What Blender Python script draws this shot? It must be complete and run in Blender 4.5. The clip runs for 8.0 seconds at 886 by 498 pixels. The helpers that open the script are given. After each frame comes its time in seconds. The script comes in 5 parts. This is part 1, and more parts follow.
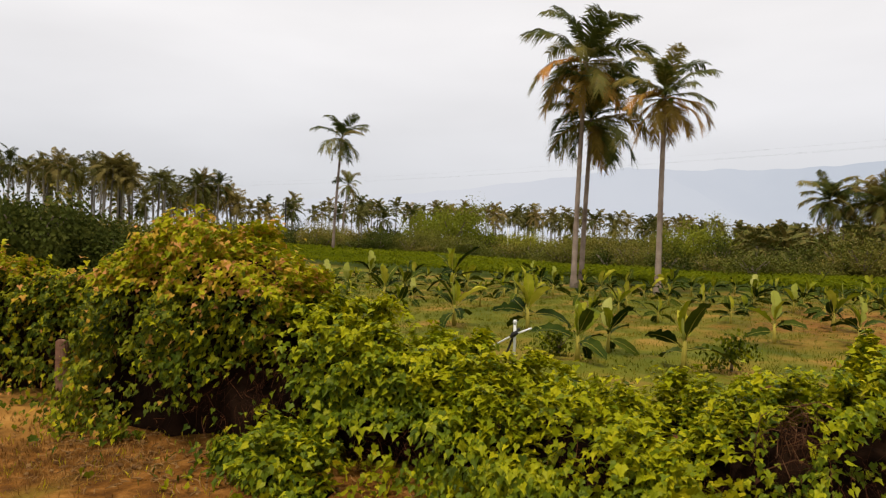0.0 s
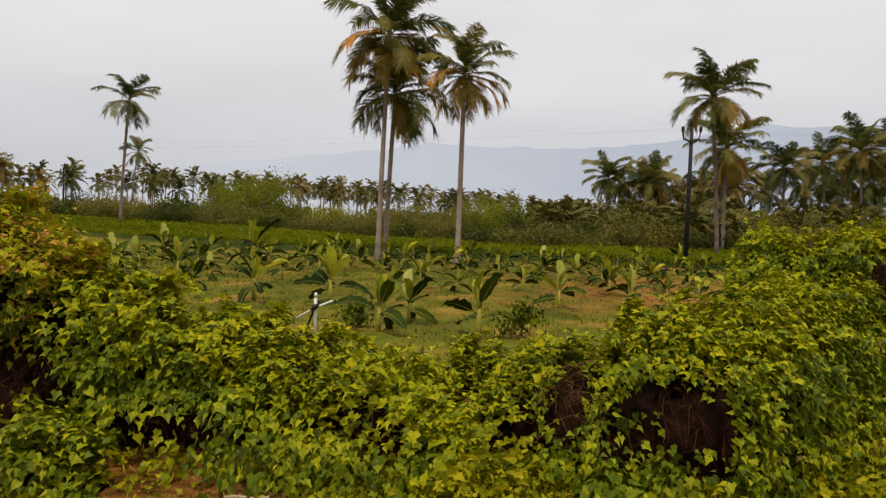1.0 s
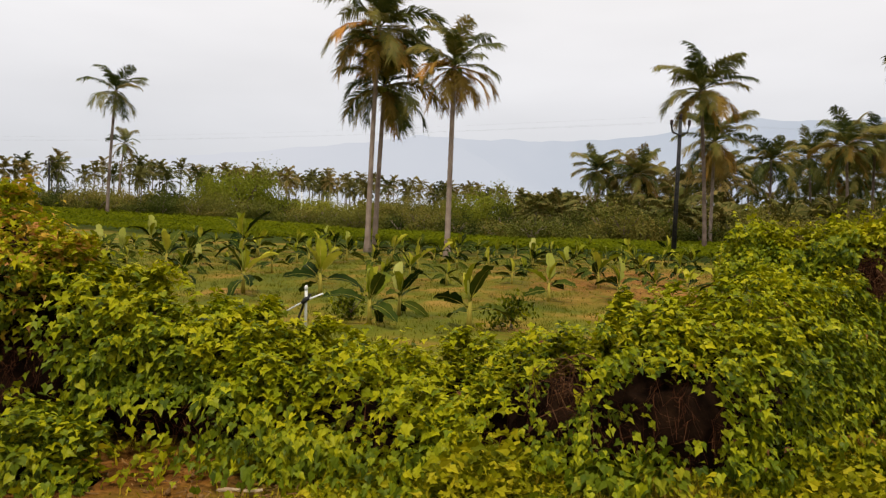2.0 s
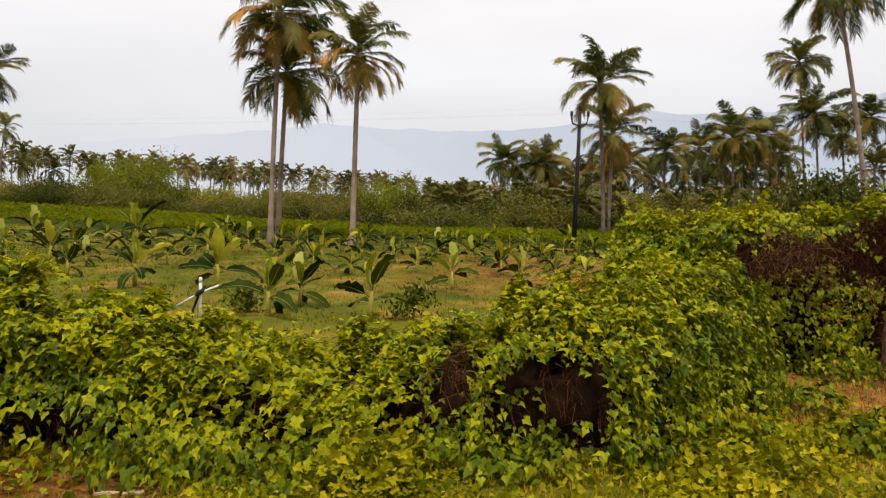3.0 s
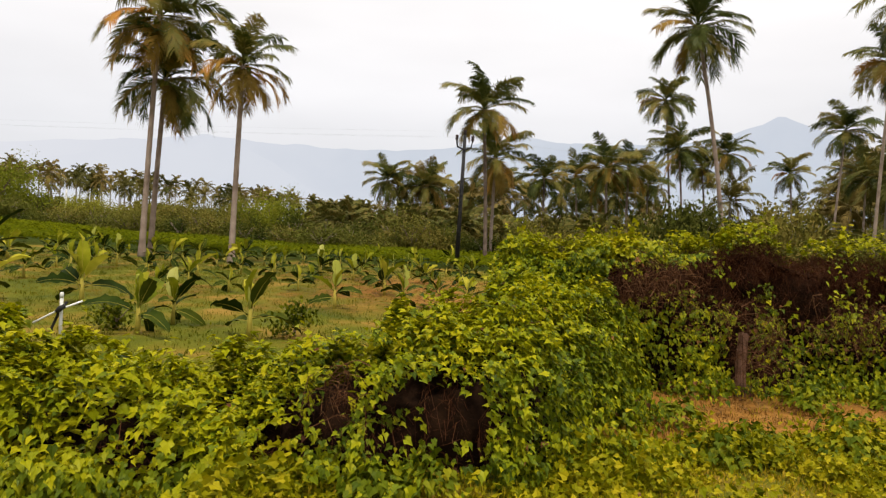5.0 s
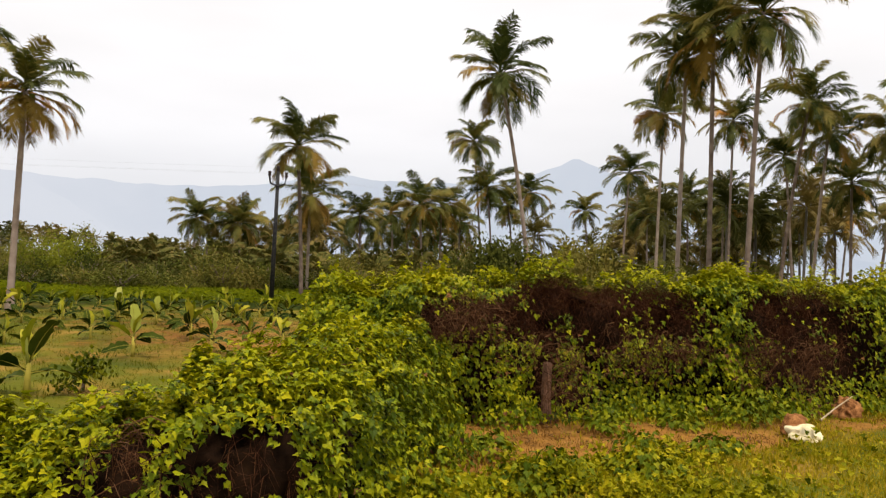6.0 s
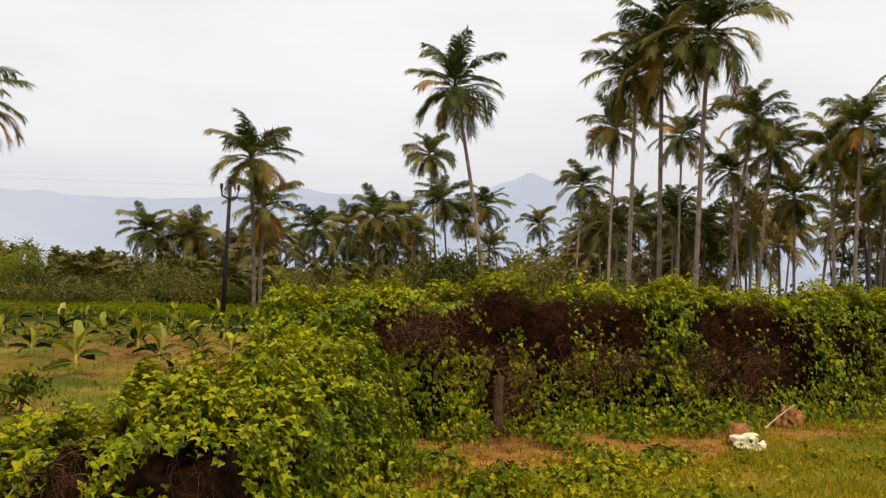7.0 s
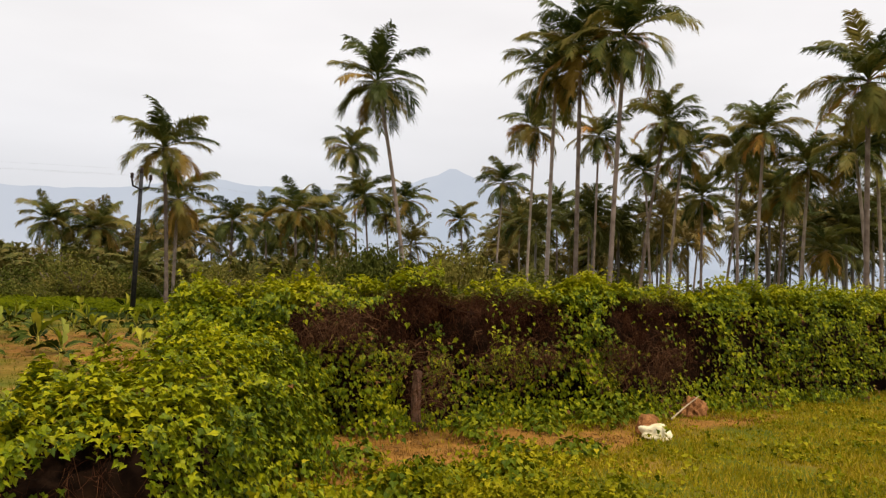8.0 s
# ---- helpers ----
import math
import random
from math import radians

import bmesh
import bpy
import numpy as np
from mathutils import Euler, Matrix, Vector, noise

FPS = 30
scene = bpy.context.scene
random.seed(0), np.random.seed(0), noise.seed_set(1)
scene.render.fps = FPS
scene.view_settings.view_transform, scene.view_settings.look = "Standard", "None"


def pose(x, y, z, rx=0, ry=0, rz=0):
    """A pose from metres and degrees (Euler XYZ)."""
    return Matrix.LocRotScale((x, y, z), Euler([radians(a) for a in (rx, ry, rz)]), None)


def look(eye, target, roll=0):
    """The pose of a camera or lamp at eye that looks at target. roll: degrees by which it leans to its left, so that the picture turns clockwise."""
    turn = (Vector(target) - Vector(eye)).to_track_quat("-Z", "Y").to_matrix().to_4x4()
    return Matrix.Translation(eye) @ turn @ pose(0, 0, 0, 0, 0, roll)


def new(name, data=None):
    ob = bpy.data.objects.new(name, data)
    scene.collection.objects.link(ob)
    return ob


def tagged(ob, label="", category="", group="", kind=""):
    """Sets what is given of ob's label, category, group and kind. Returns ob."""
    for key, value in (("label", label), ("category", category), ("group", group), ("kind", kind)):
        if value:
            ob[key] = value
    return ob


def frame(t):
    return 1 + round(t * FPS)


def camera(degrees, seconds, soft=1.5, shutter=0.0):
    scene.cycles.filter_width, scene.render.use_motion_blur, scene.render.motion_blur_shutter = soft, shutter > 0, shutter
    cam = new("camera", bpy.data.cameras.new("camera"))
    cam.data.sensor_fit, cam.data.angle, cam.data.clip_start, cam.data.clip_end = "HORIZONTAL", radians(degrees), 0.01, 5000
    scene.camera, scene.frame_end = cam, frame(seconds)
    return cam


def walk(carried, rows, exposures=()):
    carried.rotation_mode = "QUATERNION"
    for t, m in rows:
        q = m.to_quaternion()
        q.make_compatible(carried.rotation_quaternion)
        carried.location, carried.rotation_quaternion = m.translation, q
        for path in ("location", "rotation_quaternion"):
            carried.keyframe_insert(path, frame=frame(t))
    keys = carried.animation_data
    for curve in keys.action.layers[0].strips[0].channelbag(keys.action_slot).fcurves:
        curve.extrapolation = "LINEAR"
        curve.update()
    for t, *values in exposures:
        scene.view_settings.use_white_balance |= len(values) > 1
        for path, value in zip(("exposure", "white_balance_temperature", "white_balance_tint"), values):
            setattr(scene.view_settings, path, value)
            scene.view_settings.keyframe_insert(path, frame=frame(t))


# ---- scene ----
cam = camera(63.51, 8.0, soft=1.3)


def aim(x, y, z, yaw, pitch, roll):
    return pose(x, y, z, 90 + pitch, 0, yaw) @ pose(0, 0, 0, 0, 0, roll)


PATH = [
    (0, -0.137, -0.148, 1.893, 25.90, -0.32, 1.47),
    (0.2, -0.084, -0.139, 1.918, 26.03, -0.13, -0.99),
    (0.3, -0.077, -0.125, 1.909, 24.30, 0.07, -0.93),
    (0.5, -0.064, -0.096, 1.890, 20.55, -0.37, -0.21),
    (0.7, -0.051, -0.073, 1.882, 16.99, -0.20, 0.54),
    (0.8, -0.063, -0.056, 1.880, 15.20, -1.11, 0.85),
    (0.9, -0.076, -0.039, 1.878, 12.56, -1.78, 1.33),
    (1, -0.088, -0.023, 1.877, 10.44, -2.08, 1.62),
    (1.2, -0.072, -0.039, 1.882, 9.90, -1.27, 1.17),
    (2.3, -0.123, -0.045, 1.884, 9.66, -3.01, 2.02),
    (2.5, -0.098, -0.054, 1.890, 10.78, -2.95, 1.97),
    (2.8, -0.056, -0.061, 1.884, 7.92, -2.79, 1.70),
    (3, 0.001, 0.008, 1.877, 2.19, -3.29, 1.57),
    (3.1, -0.009, 0.038, 1.873, -1.28, -3.54, 1.66),
    (3.2, -0.018, 0.068, 1.870, -3.07, -4.09, 1.73),
    (3.5, -0.032, 0.043, 1.873, -3.94, -3.49, 1.38),
    (3.8, -0.036, 0.025, 1.864, -1.58, -3.71, 1.74),
    (4, -0.036, 0.023, 1.860, -2.92, -3.33, 2.37),
    (4.2, -0.020, 0.011, 1.856, -4.13, -2.67, 2.59),
    (5.3, -0.001, 0.004, 1.884, -9.13, -1.30, 2.45),
    (5.5, 0.038, 0.024, 1.865, -11.80, -1.65, 1.75),
    (5.7, 0.077, 0.019, 1.922, -16.97, 0.03, 2.36),
    (5.9, 0.077, 0.069, 1.910, -21.36, 1.42, 2.28),
    (6, 0.077, 0.094, 1.904, -21.39, 2.25, 2.09),
    (6.2, 0.084, 0.078, 1.901, -22.03, 2.94, 1.76),
    (6.5, 0.102, 0.081, 1.906, -23.36, 3.29, 1.91),
    (7, 0.124, 0.074, 1.913, -24.88, 3.42, 1.81),
    (7.5, 0.128, 0.088, 1.913, -27.25, 3.58, 1.60),
    (7.8, 0.154, 0.092, 1.912, -29.62, 3.47, 1.73),
    (8, 0.173, 0.089, 1.918, -31.15, 3.22, 2.01),
]
EXPOSURES = [(0, 0.0, 6850, 12), (0.2, -0.07, 6850, 12), (0.5, -0.18, 6850, 12), (1.0, -0.19, 6850, 12), (2.5, 0.10, 6850, 12), (3.0, 0.12, 6900, 12), (3.5, 0.21, 6900, 12), (4.2, 0.22, 6900, 12), (5.5, 0.15, 6900, 12), (6.0, 0.20, 6900, 12), (6.5, 0.04, 6850, 12), (8.0, 0.05, 6850, 12)]
walk(cam, [(r[0], aim(*r[1:])) for r in PATH], EXPOSURES)

# ---- sky and sun ----
world = bpy.data.worlds.new("overcast_sky")
scene.world = world
world.use_nodes = True
wn, wl = world.node_tree.nodes, world.node_tree.links
wn.clear()
SUN_EL, SUN_AZ = 69, 180
sky = wn.new("ShaderNodeTexSky")
sky.sky_type, sky.sun_disc = "NISHITA", False
sky.sun_elevation, sky.sun_rotation = radians(SUN_EL), radians(SUN_AZ)
coord = wn.new("ShaderNodeTexCoord")
sep = wn.new("ShaderNodeSeparateXYZ")
wl.new(coord.outputs["Generated"], sep.inputs[0])
ramp = wn.new("ShaderNodeValToRGB")
wl.new(sep.outputs["Z"], ramp.inputs[0])
stops = ((0.0, (0.62, 0.665, 0.74)), (0.08, (0.70, 0.735, 0.80)), (0.17, (0.82, 0.845, 0.895)), (0.29, (0.91, 0.925, 0.96)), (0.6, (0.98, 0.98, 1.01)))
while len(ramp.color_ramp.elements) < len(stops):
    ramp.color_ramp.elements.new(0.5)
for el, (p, c) in zip(ramp.color_ramp.elements, stops):
    el.position, el.color = p, (*c, 1)
cl_map = wn.new("ShaderNodeMapping")
cl_map.inputs["Scale"].default_value = (1.6, 1.6, 6.0)
wl.new(coord.outputs["Generated"], cl_map.inputs[0])
cl = wn.new("ShaderNodeTexNoise")
cl.inputs["Scale"].default_value, cl.inputs["Detail"].default_value, cl.inputs["Roughness"].default_value = 1.5, 4.0, 0.45
wl.new(cl_map.outputs[0], cl.inputs["Vector"])
cl_range = wn.new("ShaderNodeMapRange")
for k, v in ((1, 0.3), (2, 0.7), (3, 0.93), (4, 1.06)):
    cl_range.inputs[k].default_value = v
wl.new(cl.outputs["Fac"], cl_range.inputs[0])
cloudy = wn.new("ShaderNodeVectorMath")
cloudy.operation = "SCALE"
wl.new(ramp.outputs[0], cloudy.inputs[0])
wl.new(cl_range.outputs[0], cloudy.inputs["Scale"])
thin = wn.new("ShaderNodeVectorMath")
thin.operation = "SCALE"
thin.inputs["Scale"].default_value = 0.10
wl.new(sky.outputs[0], thin.inputs[0])
cover = wn.new("ShaderNodeMixRGB")
cover.inputs[0].default_value = 0.93
wl.new(thin.outputs[0], cover.inputs[1])
wl.new(cloudy.outputs[0], cover.inputs[2])
bg = wn.new("ShaderNodeBackground")
bg.inputs[1].default_value = 1.0
wl.new(cover.outputs[0], bg.inputs[0])
wout = wn.new("ShaderNodeOutputWorld")
wl.new(bg.outputs[0], wout.inputs[0])

sun = new("sun", bpy.data.lights.new("sun", "SUN"))
sun.data.energy, sun.data.angle, sun.data.color = 2.7, radians(11), (1.0, 0.95, 0.86)
az = radians(SUN_AZ)
sun.matrix_world = look((60 * math.sin(az), 60 * math.cos(az), 60 * math.tan(radians(SUN_EL))), (0, 0, 0))

# ---- materials ----


def material(name, stops, scale=6.0, rough=0.7, detail=5.0, bump=0.2, bump_scale=None, vary=0.0, source="object", translucent=0.0, metal=0.0, spec=0.06):
    """A surface from a colour ramp over noise. vary: share of the per-island or per-object random in the ramp."""
    m = bpy.data.materials.new(name)
    m.use_nodes = True
    n, l = m.node_tree.nodes, m.node_tree.links
    b = n["Principled BSDF"]
    tc = n.new("ShaderNodeTexCoord")
    tex = n.new("ShaderNodeTexNoise")
    tex.inputs["Scale"].default_value, tex.inputs["Detail"].default_value = scale, detail
    l.new(tc.outputs["Object"], tex.inputs["Vector"])
    fac = tex.outputs["Fac"]
    if vary > 0:
        if source == "island":
            rnd = n.new("ShaderNodeNewGeometry").outputs["Random Per Island"]
        else:
            rnd = n.new("ShaderNodeObjectInfo").outputs["Random"]
        mix = n.new("ShaderNodeMix")
        mix.inputs["Factor"].default_value = vary
        l.new(fac, mix.inputs["A"])
        l.new(rnd, mix.inputs["B"])
        fac = mix.outputs["Result"]
    r = n.new("ShaderNodeValToRGB")
    while len(r.color_ramp.elements) < len(stops):
        r.color_ramp.elements.new(0.5)
    for el, (p, c) in zip(r.color_ramp.elements, stops):
        el.position, el.color = p, (*c, 1)
    l.new(fac, r.inputs[0])
    l.new(r.outputs[0], b.inputs["Base Color"])
    b.inputs["Roughness"].default_value = rough
    b.inputs["Metallic"].default_value = metal
    b.inputs["Specular IOR Level"].default_value = spec
    if bump > 0:
        t2 = n.new("ShaderNodeTexNoise")
        t2.inputs["Scale"].default_value, t2.inputs["Detail"].default_value = bump_scale or scale * 5, 6
        l.new(tc.outputs["Object"], t2.inputs["Vector"])
        bp = n.new("ShaderNodeBump")
        bp.inputs["Strength"].default_value, bp.inputs["Distance"].default_value = bump, 0.03
        l.new(t2.outputs["Fac"], bp.inputs["Height"])
        l.new(bp.outputs[0], b.inputs["Normal"])
    if translucent > 0:
        tr = n.new("ShaderNodeBsdfTranslucent")
        l.new(r.outputs[0], tr.inputs[0])
        ms = n.new("ShaderNodeMixShader")
        ms.inputs[0].default_value = translucent
        l.new(b.outputs[0], ms.inputs[1])
        l.new(tr.outputs[0], ms.inputs[2])
        l.new(ms.outputs[0], n["Material Output"].inputs[0])
    return m


VINE = material("vine_leaf", ((0.28, (0.040, 0.062, 0.003)), (0.5, (0.114, 0.146, 0.004)), (0.78, (0.31, 0.30, 0.007))), 1.3, 0.45, 3, 0.0, vary=0.42, source="island", translucent=0.14, spec=0.08)
VINE_GREEN = material("green_vine_leaf", ((0.28, (0.042, 0.066, 0.003)), (0.5, (0.132, 0.166, 0.004)), (0.78, (0.35, 0.335, 0.008))), 1.3, 0.45, 3, 0.0, vary=0.42, source="island", translucent=0.14, spec=0.08)
# paler yellow: new growth, plus light from above painted into the leaf
VINE_TOP = material("young_top_lit_vine_leaf", ((0.25, (0.17, 0.20, 0.004)), (0.55, (0.33, 0.325, 0.006)), (0.85, (0.50, 0.42, 0.012))), 1.5, 0.5, 3, 0.0, vary=0.4, source="island", translucent=0.3)
# darker leaf; on the bush and far hedge it paints in their shade
VINE_DARK = material("dark_vine_leaf", ((0.25, (0.026, 0.042, 0.002)), (0.5, (0.074, 0.092, 0.004)), (0.78, (0.20, 0.19, 0.006))), 1.3, 0.5, 3, 0.0, vary=0.45, source="island", translucent=0.14)
BLUSH = material("reddish_vine_leaf", ((0.2, (0.30, 0.22, 0.01)), (0.55, (0.52, 0.30, 0.035)), (0.85, (0.60, 0.25, 0.10))), 1.5, 0.6, 3, 0.0, vary=0.6, source="island", translucent=0.3)
DEAD = material("dead_vine_leaf", ((0.2, (0.045, 0.018, 0.008)), (0.55, (0.11, 0.047, 0.018)), (0.85, (0.26, 0.125, 0.04))), 1.5, 0.8, 3, 0.0, vary=0.6, source="island", translucent=0.1)
BANANA_BRIGHT = material("bright_banana_leaf", ((0.25, (0.10, 0.13, 0.006)), (0.55, (0.27, 0.27, 0.012)), (0.85, (0.55, 0.48, 0.05))), 2.5, 0.45, 4, 0.15, bump_scale=30, vary=0.5, translucent=0.3)
DRY = material("dry_vine", ((0.25, (0.015, 0.006, 0.003)), (0.6, (0.068, 0.024, 0.010)), (0.9, (0.20, 0.085, 0.035))), 4, 0.9, 5, 0.2, vary=0.5, source="island")
# near-black: stands in for the shade deep inside the hedge
CORE = material("hedge_shade_core", ((0.3, (0.006, 0.003, 0.0015)), (0.7, (0.020, 0.009, 0.004))), 5, 0.95, 5, 0.5)
FROND = material("palm_frond", ((0.25, (0.034, 0.050, 0.011)), (0.43, (0.095, 0.110, 0.024)), (0.60, (0.198, 0.176, 0.039)), (0.84, (0.378, 0.267, 0.069))), 1.1, 0.4, 4, 0.0, vary=0.4, translucent=0.38)
FROND_OLD = material("old_palm_frond", ((0.25, (0.15, 0.105, 0.020)), (0.55, (0.34, 0.20, 0.038)), (0.85, (0.56, 0.25, 0.055))), 0.7, 0.7, 3, 0.0, vary=0.5, translucent=0.25)
FROND_FAR = material("distant_palm_frond", ((0.2, (0.055, 0.062, 0.014)), (0.5, (0.123, 0.113, 0.028)), (0.8, (0.232, 0.166, 0.050))), 0.3, 0.7, 3, 0.0, vary=0.6, translucent=0.22)
TRUNK = material("palm_trunk", ((0.3, (0.12, 0.085, 0.064)), (0.55, (0.28, 0.21, 0.165)), (0.8, (0.44, 0.35, 0.285))), 2.0, 0.9, 6, 0.6, bump_scale=14, vary=0.3)
YOUNG_FROND = material("young_palm_frond", ((0.2, (0.050, 0.058, 0.012)), (0.5, (0.110, 0.108, 0.024)), (0.8, (0.21, 0.155, 0.045))), 0.3, 0.7, 3, 0.0, vary=0.5, source="island", translucent=0.15)
TRUNK_FAR = material("distant_trunk", ((0.3, (0.14, 0.12, 0.10)), (0.8, (0.30, 0.26, 0.22))), 1.0, 0.9, 4, 0.3, vary=0.5)
BANANA = material("banana_leaf", ((0.25, (0.010, 0.020, 0.003)), (0.5, (0.024, 0.040, 0.005)), (0.85, (0.075, 0.09, 0.009))), 2.5, 0.6, 4, 0.15, bump_scale=30, vary=0.5, translucent=0.08, spec=0.03)
BANANA_PALE = material("pale_banana_leaf", ((0.2, (0.27, 0.30, 0.035)), (0.6, (0.42, 0.42, 0.085)), (0.9, (0.60, 0.57, 0.20))), 3, 0.5, 4, 0.15, bump_scale=30, vary=0.4, translucent=0.25)
BANANA_STEM = material("banana_stem", ((0.3, (0.24, 0.20, 0.03)), (0.7, (0.42, 0.34, 0.06))), 6, 0.6, 4, 0.2, vary=0.3)
SHRUB = material("shrub_leaf", ((0.25, (0.040, 0.052, 0.008)), (0.45, (0.088, 0.100, 0.014)), (0.6, (0.140, 0.134, 0.022)), (0.75, (0.22, 0.17, 0.036))), 5.0, 0.8, 4, 0.0, vary=0.55, translucent=0.2)
DARK_TREE = material("dark_tree_leaf", ((0.25, (0.026, 0.036, 0.006)), (0.5, (0.052, 0.062, 0.009)), (0.75, (0.095, 0.095, 0.016))), 5.0, 0.8, 4, 0.0, vary=0.2, translucent=0.15)
SHRUB_LIGHT = material("light_tree_leaf", ((0.25, (0.11, 0.13, 0.012)), (0.5, (0.20, 0.215, 0.018)), (0.75, (0.30, 0.28, 0.035))), 5.0, 0.8, 4, 0.0, vary=0.3, translucent=0.25)
CROP = material("crop_leaf", ((0.2, (0.040, 0.052, 0.001)), (0.55, (0.082, 0.096, 0.002)), (0.9, (0.15, 0.15, 0.003))), 0.12, 0.8, 4, 0.0, vary=0.4, source="island", translucent=0.15, spec=0.02)
GRASS = material("grass_blade", ((0.2, (0.14, 0.14, 0.003)), (0.5, (0.34, 0.265, 0.008)), (0.85, (0.56, 0.36, 0.045))), 0.9, 0.7, 3, 0.0, vary=0.45, source="island", translucent=0.2)
FIELD_GRASS = material("field_grass_blade", ((0.28, (0.046, 0.064, 0.003)), (0.50, (0.096, 0.104, 0.005)), (0.64, (0.19, 0.145, 0.016)), (0.8, (0.32, 0.20, 0.045))), 0.35, 0.8, 5, 0.0, vary=0.25, source="island", translucent=0.2)
WEED = material("weed_leaf", ((0.25, (0.054, 0.070, 0.002)), (0.5, (0.200, 0.192, 0.003)), (0.8, (0.48, 0.38, 0.014))), 0.9, 0.5, 4, 0.0, vary=0.38, source="island", translucent=0.2, spec=0.05)
STONE = material("granite", ((0.3, (0.095, 0.050, 0.030)), (0.7, (0.23, 0.125, 0.078))), 7, 0.85, 6, 0.5)
PALE_STONE = material("pale_plaster_lump", ((0.3, (0.62, 0.51, 0.28)), (0.7, (0.84, 0.75, 0.50))), 9, 0.7, 5, 0.3)
EARTH = material("brown_earth", ((0.3, (0.15, 0.055, 0.018)), (0.7, (0.42, 0.19, 0.07))), 9, 0.95, 6, 0.7)
WHITE = material("white_plastic", ((0.3, (0.60, 0.60, 0.56)), (0.7, (0.78, 0.78, 0.75))), 9, 0.5, 4, 0.05)
DARK_METAL = material("weathered_metal", ((0.3, (0.018, 0.018, 0.020)), (0.7, (0.05, 0.047, 0.045))), 8, 0.6, 4, 0.1, metal=0.4)
PORCELAIN = material("insulator_ceramic", ((0.3, (0.03, 0.022, 0.02)), (0.7, (0.07, 0.045, 0.04))), 8, 0.25, 3, 0.0)
DRY_GRASS = material("dry_grass_blade", ((0.2, (0.11, 0.050, 0.011)), (0.5, (0.23, 0.112, 0.026)), (0.85, (0.38, 0.21, 0.062))), 0.9, 0.9, 3, 0.0, vary=0.45, source="island", translucent=0.2)
CHIP = material("pale_wood", ((0.3, (0.26, 0.17, 0.09)), (0.7, (0.50, 0.39, 0.25))), 9, 0.85, 5, 0.3, vary=0.4, source="island")
TANGLE = material("brown_twig", ((0.25, (0.034, 0.014, 0.006)), (0.6, (0.105, 0.045, 0.020)), (0.9, (0.25, 0.13, 0.06))), 4, 0.9, 5, 0.2, vary=0.55, source="island")
CLUTTER = material("dry_litter", ((0.3, (0.105, 0.052, 0.018)), (0.7, (0.26, 0.145, 0.052))), 8, 0.9, 4, 0.2, vary=0.5, source="island")

# ---- mesh helpers ----
rng = np.random.default_rng(7)


def smooth(a, lo, hi):
    t = np.clip((a - lo) / (hi - lo), 0, 1)
    return t * t * (3 - 2 * t)


def terrain(x, y):
    """Height of the ground: a level strip and field, rising gently far off to the west."""
    x, y = np.asarray(x, float), np.asarray(y, float)
    return 1.2 * smooth(-x, 6, 56) * smooth(np.hypot(x, y), 30, 70)


def field_noise(x, y, s, seed=0.0):
    return np.array([noise.noise((a * s + seed, b * s - seed, seed * 1.7)) for a, b in zip(np.ravel(x), np.ravel(y))]).reshape(np.shape(x))


def mesh_from(name, verts, faces, mats, shade=False, index=None):
    me = bpy.data.meshes.new(name)
    me.from_pydata(np.asarray(verts).tolist(), [], [list(f) for f in faces])
    for m in mats if isinstance(mats, (list, tuple)) else [mats]:
        me.materials.append(m)
    if index is not None:
        me.polygons.foreach_set("material_index", np.asarray(index, np.int32))
    if shade:
        me.polygons.foreach_set("use_smooth", np.ones(len(me.polygons), bool))
    me.update()
    return me


def put(name, me, parent=None, m=None, label=""):
    ob = new(name, me)
    if m is not None:
        ob.matrix_basis = m
    if parent is not None:
        ob.parent = parent
    if label:
        ob["label"] = label
    return ob


def empty(name, m, label, category, group="", kind=""):
    ob = new(name)
    ob.matrix_basis = m
    return tagged(ob, label, category, group, kind)


def tube(points, radii, sides=8, cap=True):
    """Verts and faces of a tube along points."""
    pts = np.asarray(points, float)
    verts, faces = [], []
    tang = np.gradient(pts, axis=0)
    for i, (p, t, r) in enumerate(zip(pts, tang, radii)):
        t = t / (np.linalg.norm(t) + 1e-9)
        a = np.cross(t, (0.31, 0.17, 0.93) if abs(t[2]) < 0.9 else (1, 0, 0))
        a /= np.linalg.norm(a)
        b = np.cross(t, a)
        for k in range(sides):
            w = 2 * math.pi * k / sides
            verts.append(p + r * (math.cos(w) * a + math.sin(w) * b))
        if i:
            o = (i - 1) * sides
            faces += [(o + k, o + (k + 1) % sides, o + sides + (k + 1) % sides, o + sides + k) for k in range(sides)]
    if cap:
        faces.append(tuple(range(sides - 1, -1, -1)))
        o = (len(pts) - 1) * sides
        faces.append(tuple(o + k for k in range(sides)))
    return verts, faces


class Pile:
    """Gathers pieces into one mesh."""

    def __init__(self):
        self.v, self.f, self.i, self.n = [], [], [], 0

    def add(self, verts, faces, mat=0):
        self.v += [tuple(p) for p in verts]
        self.f += [tuple(k + self.n for k in f) for f in faces]
        self.i += [mat] * len(faces)
        self.n += len(verts)
        return self

    def mesh(self, name, mats, shade=False):
        return mesh_from(name, self.v, self.f, mats, shade, self.i)


